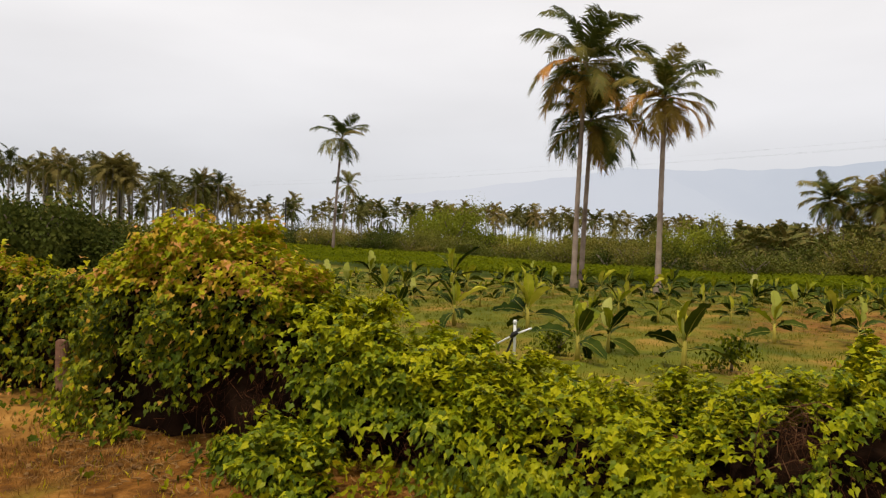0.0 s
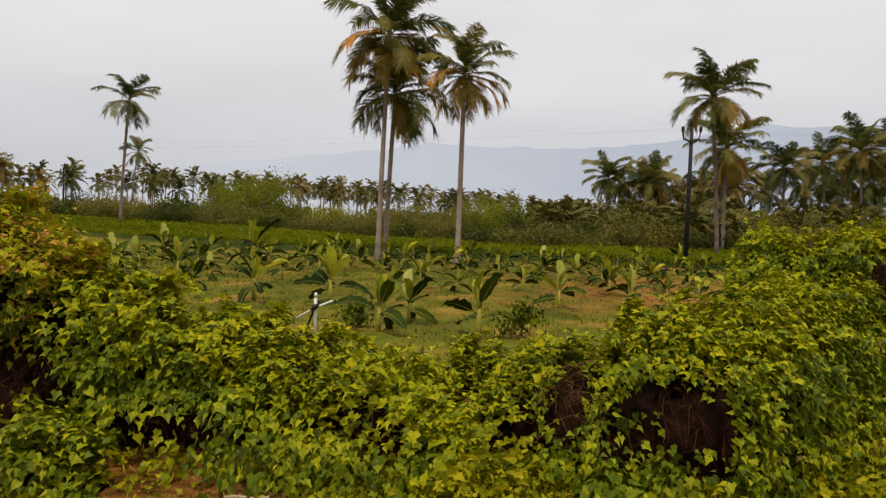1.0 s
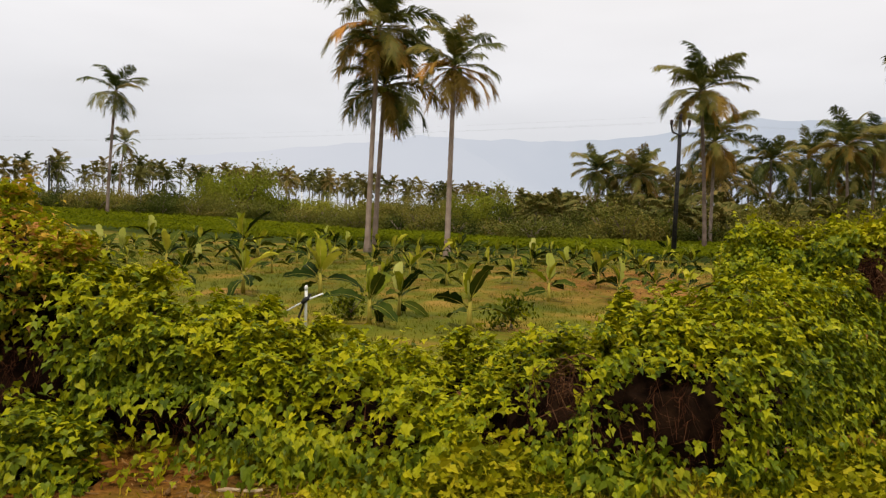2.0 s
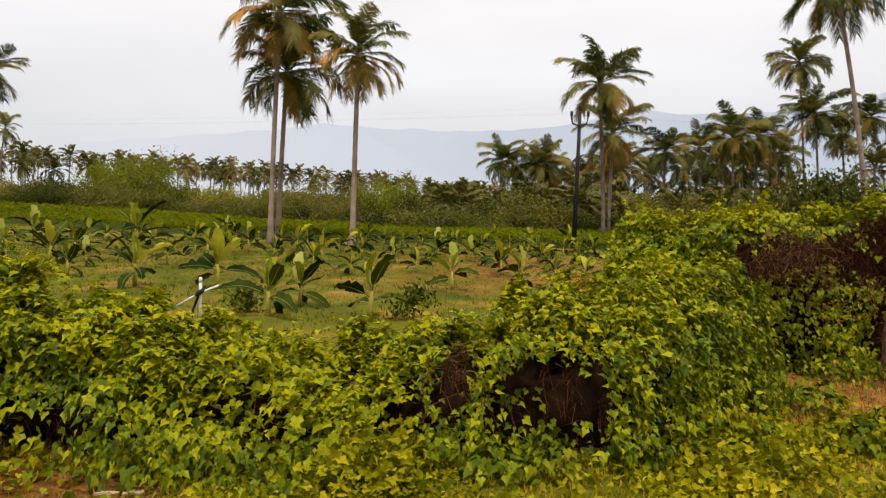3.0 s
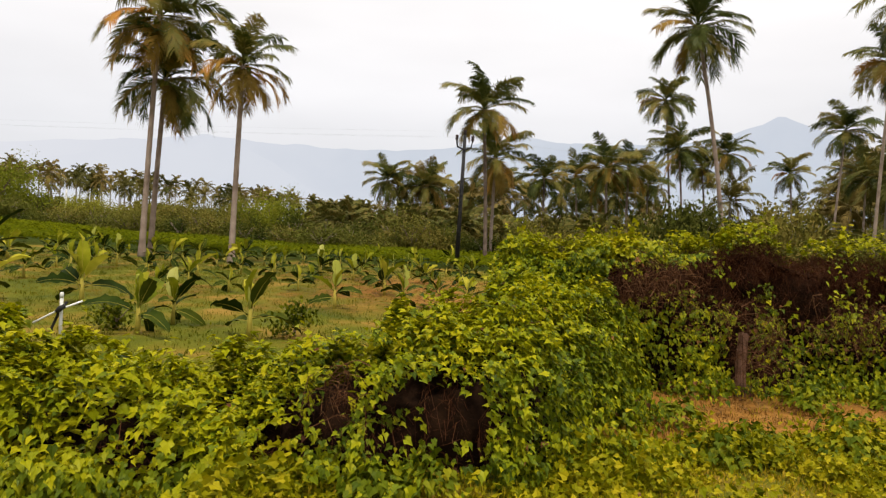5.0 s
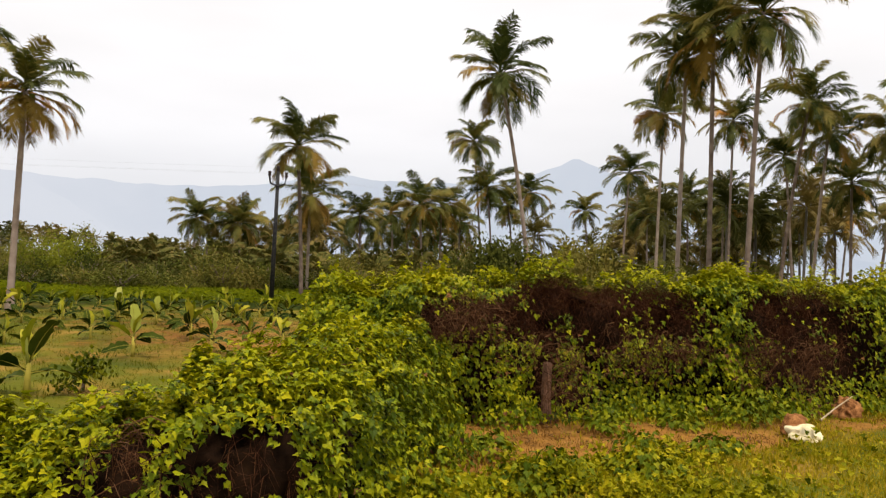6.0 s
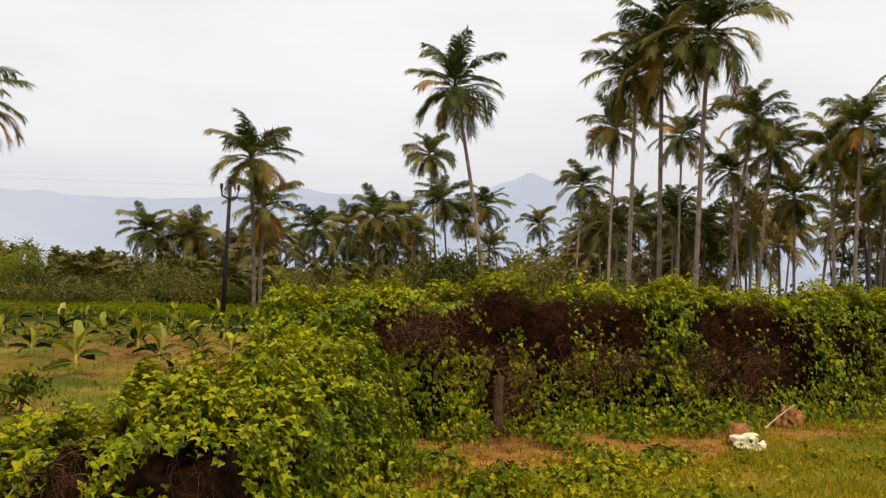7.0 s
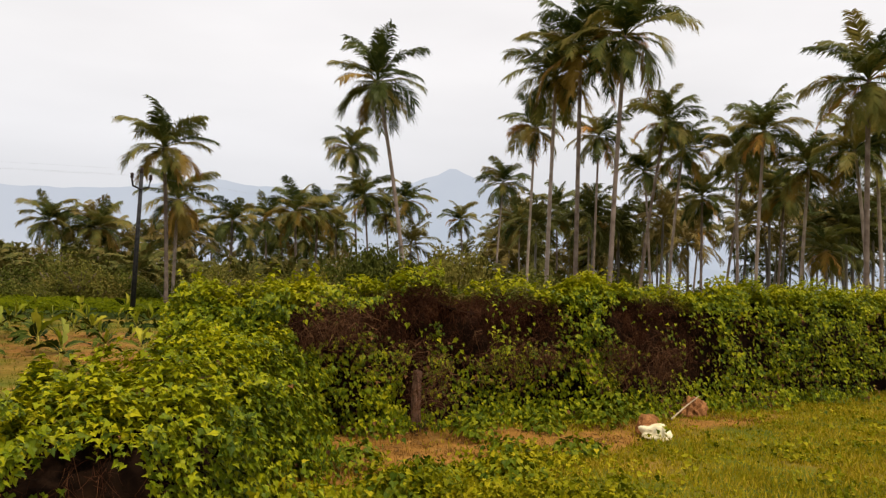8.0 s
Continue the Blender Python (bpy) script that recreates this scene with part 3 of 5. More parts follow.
# x, y, crown height, crown offset x and y, frond length, share of old fronds
PALMS = (
    (-37.7, 54.2, 10.8, 0.5, 0.3, 2.5, 0.3),
    (-67.3, 99.3, 10.4, 0.8, 0.6, 2.7, 0.22),
    (-9.5, 33.6, 11, 0.3, 0.1, 3, 0.9),
    (-9.4, 34.6, 8.4, 0.3, 0.1, 2.7, 0.5),
    (-5.3, 31.9, 8.7, 0.1, 0, 2.2, 0.8),
    (8.3, 45.2, 10, -0.6, 0.1, 2.7, 0.35),
    (10.1, 53, 7.8, 0, -0, 2.9, 0.8),
    (3.6, 93.9, 8.4, 0.2, -0, 3.3, 0.5),
    (5.5, 97.8, 7.8, -0.1, 0, 3.2, 0.4),
    (9, 91.5, 7.8, -0.2, 0, 3.3, 0.22),
    (11.4, 99.3, 7.2, -0.8, 0.1, 3.3, 0.22),
    (20.6, 37.9, 14.4, -2, 1, 3, 0.25),
    (36.6, 80.2, 18.9, -1.3, 0.6, 3.4, 0.3),
    (36.6, 76.9, 12.8, -0.9, 0.4, 3.4, 0.22),
    (45.7, 80, 13.4, -2.1, 1.2, 3.3, 0.22),
    (42, 82, 11.8, -0.9, 0.5, 3.2, 0.22),
    (57.2, 88.2, 12.3, -0.7, 0.4, 3, 0.22),
    (48.8, 68.6, 14.8, 0.5, -0.4, 3.1, 0.22),
    (26, 26.6, 15.3, 0.4, -0.4, 3.1, 0.22),
    (26.1, 29.2, 15.5, 0, -0, 3.3, 0.22),
    (26.8, 32.5, 14.9, 0.2, -0.2, 3.1, 0.22),
    (38.2, 49, 16.4, 0.3, -0.3, 3, 0.22),
    (49.3, 52.7, 17.8, 0.2, -0.2, 3.1, 0.22),
    (39.3, 37.3, 14.8, 1.2, -1.3, 2.9, 0.22),
    (46.7, 41.1, 14.3, 0.7, -0.8, 3, 0.22),
    (53.2, 48.8, 14.3, -0.5, 0.6, 3, 0.22),
    (45.9, 32.4, 14.3, 0.3, -0.4, 2.8, 0.3),
    (48.5, 35.7, 13.8, -0.2, 0.2, 2.9, 0.22),
    (49.2, 31.1, 11.9, 0.3, -0.5, 3.1, 0.22),
    (51.5, 41.6, 10.9, -0, 0, 2.9, 0.22),
    (56.7, 37.9, 11.6, 0.3, -0.5, 3, 0.22),
    (57.4, 43.8, 14.1, 1.1, -1.4, 3, 0.22),
    (33.65, 18.05, 12.4, 0, -0.1, 2.8, 0.2),
    (47.9, 25.4, 12.2, -0.4, 0.8, 2.8, 0.22),
    (50, 25.7, 13.5, -0.2, 0.4, 3.1, 0.22),
    (51.8, 30.7, 6, -0, 0, 2.3, 0.22),
    (19.2, 72.6, 8.2, -0.1, 0, 2.9, 0.22),
    (24.1, 76.4, 9, -0.4, 0.1, 2.9, 0.22),
    (22.4, 62.2, 8.6, -0.4, 0.1, 3, 0.22),
    (25.4, 65.4, 9.1, -0.1, 0, 2.8, 0.22),
    (27.4, 80.6, 7.8, -0.5, 0.2, 3, 0.22),
    (30.9, 73.9, 8.4, -0, 0, 2.8, 0.22),
    (25.2, 86.5, 7.6, -0.3, 0.1, 2.9, 0.22),
    (22, 92.5, 7.1, -0.1, 0, 2.9, 0.22),
    (27.7, 73.1, 7, -0.6, 0.2, 2.8, 0.22),
    (18.6, 88.2, 8, -0.7, 0.1, 2.9, 0.22),
    (54.7, 71.7, 10.6, -0.1, 0.1, 3.1, 0.22),
    (51.9, 61.1, 11.3, -0.2, 0.2, 3.1, 0.22),
    (57.8, 62.6, 12.2, 0, -0, 3.2, 0.22),
    (63.9, 63.7, 10.4, -0.4, 0.4, 3.2, 0.22),
    (73.4, 60.6, 11, 0.5, -0.7, 3.2, 0.22),
    (64.4, 89.4, 9.8, -0.4, 0.3, 3.4, 0.22),
)
for i, (px, py, ph, ox, oy, fl, old) in enumerate(PALMS):
    lean = math.hypot(ox, oy)
    lab = "leaning coconut palm with a slender grey trunk" if lean > 1.1 else ("tall coconut palm with drooping yellow-brown lower fronds" if old > 0.5 else "tall coconut palm with green arching fronds and grey trunk")
    coconut_palm(px, py, ph, ox, oy, fl, old, i, lab, 17 if px < -30 else 29)


# ---- the distant plantation: simpler palms ----
def far_crown(seed, n=19, fronds=None):
    g = np.random.default_rng(seed)
    pile = Pile()
    for i in range(n):
        s = (i + 0.5) / n
        me = (fronds or FAR_FRONDS)[int(np.argmin([abs(90 - 132 * s ** 1.08 - a) for a in LIFTS]))]
        m = pose(0, 0, 0.1 - 0.3 * s, g.normal(0, 10), g.normal(0, 8), i * 137.5 + g.normal(0, 12)) @ Matrix.Scale(g.uniform(0.85, 1.12), 4)
        pile.add([m @ v.co for v in me.vertices], [tuple(p.vertices) for p in me.polygons])
    return pile.mesh("crown", FROND_FAR)


FAR_FRONDS = [frond_mesh("distant_frond", a, 3.1, FROND_FAR, 13, 700 + i, 1.05, 0.13) for i, a in enumerate(LIFTS)]
FAR_CROWNS = [far_crown(40 + i) for i in range(5)]
GROVE_FRONDS = [frond_mesh("grove_frond", a, 3.1, FROND_FAR, 38, 720 + i, 1.0, 0.042) for i, a in enumerate(LIFTS)]
GROVE_CROWNS = [far_crown(60 + i, 20, GROVE_FRONDS) for i in range(3)]
FAR_TRUNKS = [trunk_mesh(1.0, 0.03 * math.sin(i * 2.1), 0.03 * math.cos(i * 3.3), 0.16, 0.11, TRUNK_FAR, 7, 6) for i in range(4)]


def plantation_palm(x, y, h, seed, crowns=None, size=0.84):
    g = np.random.default_rng(seed + 9000)
    z = float(terrain(x, y))
    tree = empty("plantation_palm", pose(x, y, z, g.normal(0, 2.4), g.normal(0, 2.4), g.uniform(0, 360)), "distant coconut palm in a dense plantation row", "palm tree", "plantation palms")
    i = int(g.integers(4))
    put("trunk", FAR_TRUNKS[i], tree, Matrix.Diagonal((1, 1, h, 1)))
    kinds = crowns or FAR_CROWNS
    put("crown", kinds[int(g.integers(len(kinds)))], tree, Matrix.Translation((0.03 * math.sin(i * 2.1), 0.03 * math.cos(i * 3.3), h - 0.15)) @ Matrix.Scale(size * g.uniform(0.9, 1.15), 4))


g = np.random.default_rng(77)
count = 0
back_rows = []
# rows of the plantation behind the crop, running away to the north-east
for row in range(7):
    for i in range(44):
        s = i / 43
        # from the near western end to the far eastern end
        bx = -118 + 150 * s + 3.0 * row + g.normal(0, 1.3)
        by = 98 + 150 * s ** 1.25 + 9.5 * row + g.normal(0, 1.5)
        if g.uniform() < (0.24 if row < 3 else 0.5):
            continue
        hh = (g.uniform(5.2, 7.6) + 0.8 * s + 1.0 * (1 - s) ** 4) * (1 + 0.05 * row)
        if row < 3:
            plantation_palm(bx, by, hh, count)
            count += 1
        else:
            back_rows.append((bx, by, hh))
# the grove behind the wooded rise at the western end
for i in range(66):
    a, d = radians(42 + 19 * g.uniform()), g.uniform(92, 122)
    plantation_palm(-d * math.sin(a), d * math.cos(a), g.uniform(5.9, 7.9) + 1.9 * float(smooth(a, radians(44), radians(53))), count, GROVE_CROWNS, 0.66)
    count += 1
far_pile = Pile()
for bx, by, hh in back_rows:
    z = float(terrain(bx, by))
    far_pile.add(*tube(((bx, by, z), (bx, by, z + hh)), (0.15, 0.11), 5, False), 0)
    cm = FAR_CROWNS[int(g.integers(5))]
    w = g.uniform(0, 6.28)
    c, q = 0.8 * math.cos(w), 0.8 * math.sin(w)
    far_pile.add([(bx + c * v.co.x - q * v.co.y, by + q * v.co.x + c * v.co.y, z + hh + 0.8 * v.co.z) for v in cm.vertices], [tuple(p.vertices) for p in cm.polygons], 1)
tagged(new("distant_plantation", far_pile.mesh("distant_plantation", (TRUNK_FAR, FROND_FAR))), "further rows of the distant coconut plantation", "palm trees", kind="stuff")
# filling between the tall palms to the east
for i in range(112):
    east = i % 3 != 0
    a, d = radians(-g.uniform(36, 70) if east else -g.uniform(3, 46)), g.uniform(72, 125) if east else g.uniform(75, 190)
    plantation_palm(-d * math.sin(a), d * math.cos(a), 5.5 + 8.5 * g.uniform() ** 0.8 if east else g.uniform(5.5, 8.5), count, GROVE_CROWNS, 1.1)
    count += 1


# a low nursery of young palms and bushy undergrowth before the eastern grove
young = Pile()
for i in range(420):
    a, d = radians(-g.uniform(-4, 47)), g.uniform(64, 130)
    bx, by, hh = -d * math.sin(a), d * math.cos(a), g.uniform(0.3, 2.6)
    young.add(*tube(((bx, by, 0), (bx, by, hh)), (0.14, 0.11), 5, False), 0)
    cm = FAR_CROWNS[int(g.integers(5))]
    w, k = g.uniform(0, 6.28), g.uniform(0.6, 1.0)
    c, q = k * math.cos(w), k * math.sin(w)
    young.add([(bx + c * v.co.x - q * v.co.y, by + q * v.co.x + c * v.co.y, max(hh + k * v.co.z, 0.02)) for v in cm.vertices], [tuple(p.vertices) for p in cm.polygons], 1)
tagged(new("young_palms", young.mesh("young_palms", (TRUNK_FAR, YOUNG_FROND))), "low olive young palms crowded before the grove", "palm trees", kind="stuff")


# ---- shrubs and broad-leaved trees ----
def shrub_mesh(seed, mat, leaf=0.34, n=620, lobes=9, tall=0.85, core=True):
    """A rounded mass of leaf clumps about 1 m in radius, uneven, with gaps."""
    g = np.random.default_rng(seed)
    cs = g.normal(0, 0.42, (lobes, 3)) * (1, 1, 0.55) + (0, 0, tall * 0.62)
    rs = g.uniform(0.26, 0.52, lobes)
    pick = g.integers(0, lobes, n)
    dirs = g.normal(0, 1, (n, 3))
    dirs /= np.linalg.norm(dirs, axis=1, keepdims=True)
    p = cs[pick] + dirs * rs[pick, None] * g.uniform(0.3 if not core else 0.75, 1.12, (n, 1))
    p[:, 2] = np.abs(p[:, 2])
    v, f = scatter_leaves(p, leaf * 0.5, 0.6, KITE, KITE_F, gen=g, normals=dirs, hang=0.15)
    pile = Pile().add(v, f)
    for c, r in zip(cs, rs) if core else ():
        bv, bf = ball(r * 0.52, 0.9, 7, 5)
        pile.add([(c[0] + q[0] * g.uniform(0.85, 1.1), c[1] + q[1] * g.uniform(0.85, 1.1), max(c[2] + q[2], 0.0)) for q in bv], bf)
    return pile.mesh("foliage", mat)


def stem_mesh(seed):
    g = np.random.default_rng(seed)
    pile = Pile().add(*tube(((0, 0, -0.05), (0.03, 0, 0.3), (0.0, 0.05, 0.6)), (0.07, 0.05, 0.03), 6))
    for i in range(5):
        w = i * 1.3 + g.uniform(0, 0.5)
        pile.add(*tube(((0, 0, 0.2), (0.2 * math.cos(w), 0.2 * math.sin(w), 0.5), (0.45 * math.cos(w), 0.45 * math.sin(w), 0.8)), (0.04, 0.025, 0.01), 5))
    return pile.mesh("stem", TRUNK)


SHRUBS = [shrub_mesh(300 + i, SHRUB, 0.15, 2400, 18, 0.85, False) for i in range(5)]
THICKETS = [shrub_mesh(310 + i, SHRUB, 0.14, 5200, 22, 0.75, False) for i in range(3)]
DARK_THICKETS = [shrub_mesh(315 + i, DARK_TREE, 0.14, 5200, 22, 0.75, False) for i in range(2)]
LIGHTS = [shrub_mesh(330 + i, SHRUB_LIGHT, 0.115, 7000, 26, 1.0, False) for i in range(2)]
LIGHT_NEAR = [shrub_mesh(340, SHRUB, 0.17, 12000, 26, 0.8, False)]
SPROUTS = [shrub_mesh(360 + i, VINE_DARK, 0.34, 520, 9, 1.0, False) for i in range(2)]
STEMS = [stem_mesh(350 + i) for i in range(3)]


def shrub(x, y, r, h, seed, kinds=SHRUBS, name="shrub", label="dense dark green shrub at the field's edge", group="field shrubs"):
    g = np.random.default_rng(seed + 70)
    ob = empty(name, pose(x, y, float(terrain(x, y)), 0, 0, g.uniform(0, 360)), label, "tree" if name == "tree" else "shrub", group)
    sc = Matrix.Diagonal((r, r, h, 1))
    put("stem", STEMS[int(g.integers(3))], ob, sc)
    put("foliage", kinds[int(g.integers(len(kinds)))], ob, sc)
    return ob


g = np.random.default_rng(5)
k = 0
for i in range(185):
    s = (i % 115) / 114
    bx = -62 + 84 * s + g.normal(0, 1.2)
    back = 0.0 if i < 115 else g.uniform(0.1, 1.0)
    by = float(crop_edge(bx)) + 3.5 + g.normal(0, 1.0) + 34 * back
    shrub(bx, by, g.uniform(1.4, 2.6) * (1 + 0.4 * back), (0.7 + 1.7 * g.uniform() ** 1.4) * (1 + 0.55 * back) * (1 + 0.35 * smooth(s, 0.5, 1.0)), k)
    k += 1
for i in range(112):
    a, d = radians(-g.uniform(2, 70)), g.uniform(58, 112)
    shrub(-d * math.sin(a), d * math.cos(a), g.uniform(2.0, 3.8), g.uniform(1.2, 3.6) * (1 - 0.25 * float(smooth(-a, 0.75, 0.9))), k)
    k += 1
TREE_LABEL = "light green feathery broad-leaved tree before the palms"
for tx, ty, tr, th in ((-36.8, 77.8, 4.2, 4.9), (-41.3, 80.0, 2.8, 4.2), (-10.0, 87.5, 3.8, 4.3), (-13.6, 89.0, 2.6, 3.4), (-27.6, 79.4, 2.9, 2.6), (-6.0, 88.0, 2.6, 3.0)):
    shrub(tx, ty, tr, th, int(900 + tx), LIGHTS, "tree", TREE_LABEL, "broad-leaved trees")
NEAR_DARK = [shrub_mesh(345, DARK_TREE, 0.17, 12000, 26, 0.8, False)]
shrub(16.9, 34.3, 2.1, 3.6, 905, NEAR_DARK, "tree", "dark round-crowned tree behind the overgrown fence", "broad-leaved trees")
shrub(20.5, 32.6, 2.2, 3.4, 906, LIGHT_NEAR, "tree", "olive green bushy tree behind the overgrown fence", "broad-leaved trees")
# low bushes between the fence and the eastern palms
for i in range(24):
    a, d = radians(-(22 + 1.85 * i + g.uniform(-0.8, 0.8))), g.uniform(30, 44)
    shrub(-d * math.sin(a), d * math.cos(a), g.uniform(1.6, 2.6), g.uniform(1.5, 2.3), 940 + i, THICKETS, label="olive bush behind the overgrown fence", group="bushes behind the fence")
# scrub far behind the plantation
g2 = np.random.default_rng(31)
scrub = Pile()
for i in range(250):
    right = i < 180
    a, d = radians(g2.uniform(-74, -1) if right else g2.uniform(-1, 50)), g2.uniform(125, 185)
    bx, by = -d * math.sin(a), d * math.cos(a)
    r, h = g2.uniform(3.5, 6.5), g2.uniform(3.2, 5.6) if right else g2.uniform(3.0, 4.8)
    q = g2.normal(0, 1, (190, 3))
    q /= np.linalg.norm(q, axis=1, keepdims=True)
    p = q * g2.uniform(0.5, 1.05, (190, 1)) * (r, r, h)
    p[:, 2] = np.abs(p[:, 2])
    p += (bx, by, float(terrain(bx, by)))
    scrub.add(*scatter_leaves(p, 0.85, 0.6, KITE, KITE_F, gen=g2, normals=q, hang=0.15))
tagged(new("distant_scrub", scrub.mesh("distant_scrub", SHRUB)), "olive scrub beyond the distant palms", "scrub", kind="stuff")
# the wooded rise to the west
for i in range(46):
    w = g.uniform(45, 66)
    a, d = radians(w), g.uniform(34, 48)
    shrub(-d * math.sin(a), d * math.cos(a), g.uniform(2.0, 3.2), 1.9 + 1.7 * float(smooth(w, 48, 60)) * g.uniform(0.85, 1.1), k, DARK_THICKETS if i % 3 else THICKETS, "thicket_bush", label="dark green thicket bush on the rise", group="thicket bushes")
    k += 1
# two small dark plants among the bananas
for x, y, r, h in ((-0.95, 12.3, 0.42, 0.55), (-3.78, 12.1, 0.45, 0.42)):
    shrub(x, y, r, h, k, SPROUTS, "field_plant", label="small dark leafy plant among the bananas", group="small field plants")
    k += 1

# ---- banana plants ----
def banana_leaf(seed, mat, fold=0.25, droop=0.34, half=0.135):
    """A long paddle-shaped leaf on a short stalk, folded along a pale midrib, its edge torn here and there, 1 m long along +x."""
    g = np.random.default_rng(seed)
    n, v, f, rib = 15, [], [], []
    for i in range(n):
        s = i / (n - 1)
        q = max((s - 0.2) / 0.8, 0)
        w = 0.014 if q <= 0 else 0.014 + half * (math.sin(math.pi * min(0.07 + 0.9 * q ** 0.9, 1)) ** 0.5) * (1 + g.normal(0, 0.07))
        if i == n - 1:
            w = 0.012
        if q > 0.2 and i < n - 2 and g.uniform() < 0.24:
            w *= 0.62
        z = 0.10 * math.sin(2.2 * s) - droop * s ** 2.2
        x = s * (1 - 0.10 * s)
        rib.append((x, 0, z + 0.003))
        v += [(x + g.normal(0, 0.012), -w, z + fold * w + g.normal(0, 0.012)), (x, 0, z), (x + g.normal(0, 0.012), w, z + fold * w + g.normal(0, 0.012))]
        if i:
            o = 3 * (i - 1)
            f += [(o, o + 1, o + 4, o + 3), (o + 1, o + 2, o + 5, o + 4)]
    pile = Pile().add(v, f, 0)
    pile.add(*tube(rib[::2], np.linspace(0.009, 0.002, len(rib[::2])), 4), 1)
    return pile.mesh("leaf", (mat, BANANA_STEM), True)


B_LEAF = [banana_leaf(20 + i, BANANA, 0.34, 0.08 + 0.13 * i, 0.125) for i in range(4)]
B_BRIGHT = [banana_leaf(26 + i, BANANA_BRIGHT, 0.75, 0.04 + 0.06 * i, 0.125) for i in range(3)]
B_PALE = [banana_leaf(30 + i, BANANA_PALE, 0.6, 0.02, 0.15) for i in range(2)]
B_STEM = Pile().add(*tube(((0, 0, -0.05), (0.01, 0, 0.22), (0.0, 0.01, 0.5)), (0.050, 0.040, 0.026), 8)).mesh("stem", BANANA_STEM, True)
B_SPEAR = Pile().add(*tube(((0, 0, 0), (0.01, 0, 0.2), (0.0, 0.01, 0.42), (0.03, 0.01, 0.52), (0.06, 0.0, 0.53)), (0.018, 0.026, 0.022, 0.020, 0.010), 7)).mesh("spear_leaf", BANANA_PALE, True)


def banana_plant(x, y, h, kind, seed):
    """A young banana plant > stem, each leaf, a rolled spear leaf. kind 2 has a pale upright leaf."""
    g = np.random.default_rng(seed + 1200)
    turned = g.uniform(0, 360)
    ob = empty("banana_plant", pose(x, y, float(terrain(x, y)), 0, 0, turned), "young banana plant with a pale upright leaf" if kind == 2 else "young banana plant with broad dark green leaves", "banana plant", "banana plants")
    k = 1.12 * h
    put("stem", B_STEM, ob, Matrix.Diagonal((k, k, k * 0.9, 1)))
    n = 5 + int(g.integers(0, 3))
    t = g.uniform(0, 360)
    for i in range(n):
        s = i / (n - 1)
        lift = 50 - 62 * s + g.normal(0, 8)
        t += 137 + g.normal(0, 22)
        kinds = B_BRIGHT if s < 0.4 and g.uniform() < 0.22 else B_LEAF
        put("leaf", kinds[int(g.integers(len(kinds)))], ob, pose(0, 0, k * (0.43 - 0.16 * s), g.normal(0, 26), -lift, t) @ Matrix.Scale(k * g.uniform(0.66, 0.92), 4))
    # young leaves stand upright in the middle
    for i in range(1 + (kind > 0)):
        pale = kind == 2 and i == 0
        put("leaf", (B_PALE if pale else B_BRIGHT)[int(g.integers(2))], ob, pose(0, 0, k * 0.42, g.normal(0, 8), -(80 if i == 0 else 64) + g.normal(0, 6), 90 - turned + g.normal(0, 30) if pale else g.uniform(0, 360)) @ Matrix.Scale(k * (0.84 if pale else g.uniform(0.58, 0.76)), 4), "pale upright young leaf" if pale else "bright upright young leaf")
    if kind != 2 and g.uniform() < 0.6:
        put("spear_leaf", B_SPEAR, ob, pose(0, 0, k * 0.42, g.normal(0, 7), g.normal(0, 7), g.uniform(0, 360)) @ Matrix.Scale(k * g.uniform(0.7, 1.0), 4), "pale rolled spear leaf")
    return ob


BANANAS = (
    (-7.2, 15.1, 0.99, 1),
    (-12.4, 26.1, 1.64, 1),
    (-5.4, 15.1, 1.07, 1),
    (-3.3, 11.6, 0.90, 1),
    (-3.1, 13.0, 0.76, 2),
    (-1.6, 11.6, 0.97, 1),
    (-0.4, 16.4, 0.84, 2),
    (1.2, 17.0, 0.81, 2),
    (-6.4, 23.2, 0.80, 0),
    (-4.9, 23.4, 0.81, 0),
    (-2.6, 23.6, 0.75, 0),
    (-3.8, 31.2, 0.89, 0),
    (-1.2, 26.8, 0.89, 2),
    (0.0, 25.4, 0.72, 2),
    (0.5, 32.5, 0.82, 0),
    (1.7, 31.4, 0.79, 0),
    (2.8, 30.3, 0.82, 0),
    (3.8, 29.4, 0.79, 0),
    (5.3, 32.1, 0.82, 0),
    (3.8, 24.9, 0.79, 0),
    (-8.9, 20.7, 0.71, 0),
    (-9.6, 24.6, 0.75, 0),
    (-15.9, 22.3, 0.95, 2),
    (-15.3, 22.8, 0.87, 2),
    (-16.8, 26.9, 1.20, 2),
    (-11.7, 19.5, 1.04, 1),
    (-12.3, 21.8, 0.99, 0),
    (-15.0, 27.6, 0.99, 0),
    (-1.5, 20.1, 0.70, 0),
    (-0.6, 31.6, 0.85, 0),
    (-3.9, 25.6, 0.69, 0),
    (0.9, 21.5, 0.58, 0),
    (2.5, 22.4, 0.64, 0),
    (-9.6, 16.7, 0.76, 1),
    (3.3, 38.7, 0.92, 0),
    (1.3, 40.6, 0.90, 0),
    (-2.3, 33.9, 0.80, 0),
    (-3.2, 19.1, 0.61, 0),
    (5.5, 40.6, 0.97, 0),
)
for i, b in enumerate(BANANAS):
    banana_plant(*b, i)
g = np.random.default_rng(15)
taken = [b[:2] for b in BANANAS]
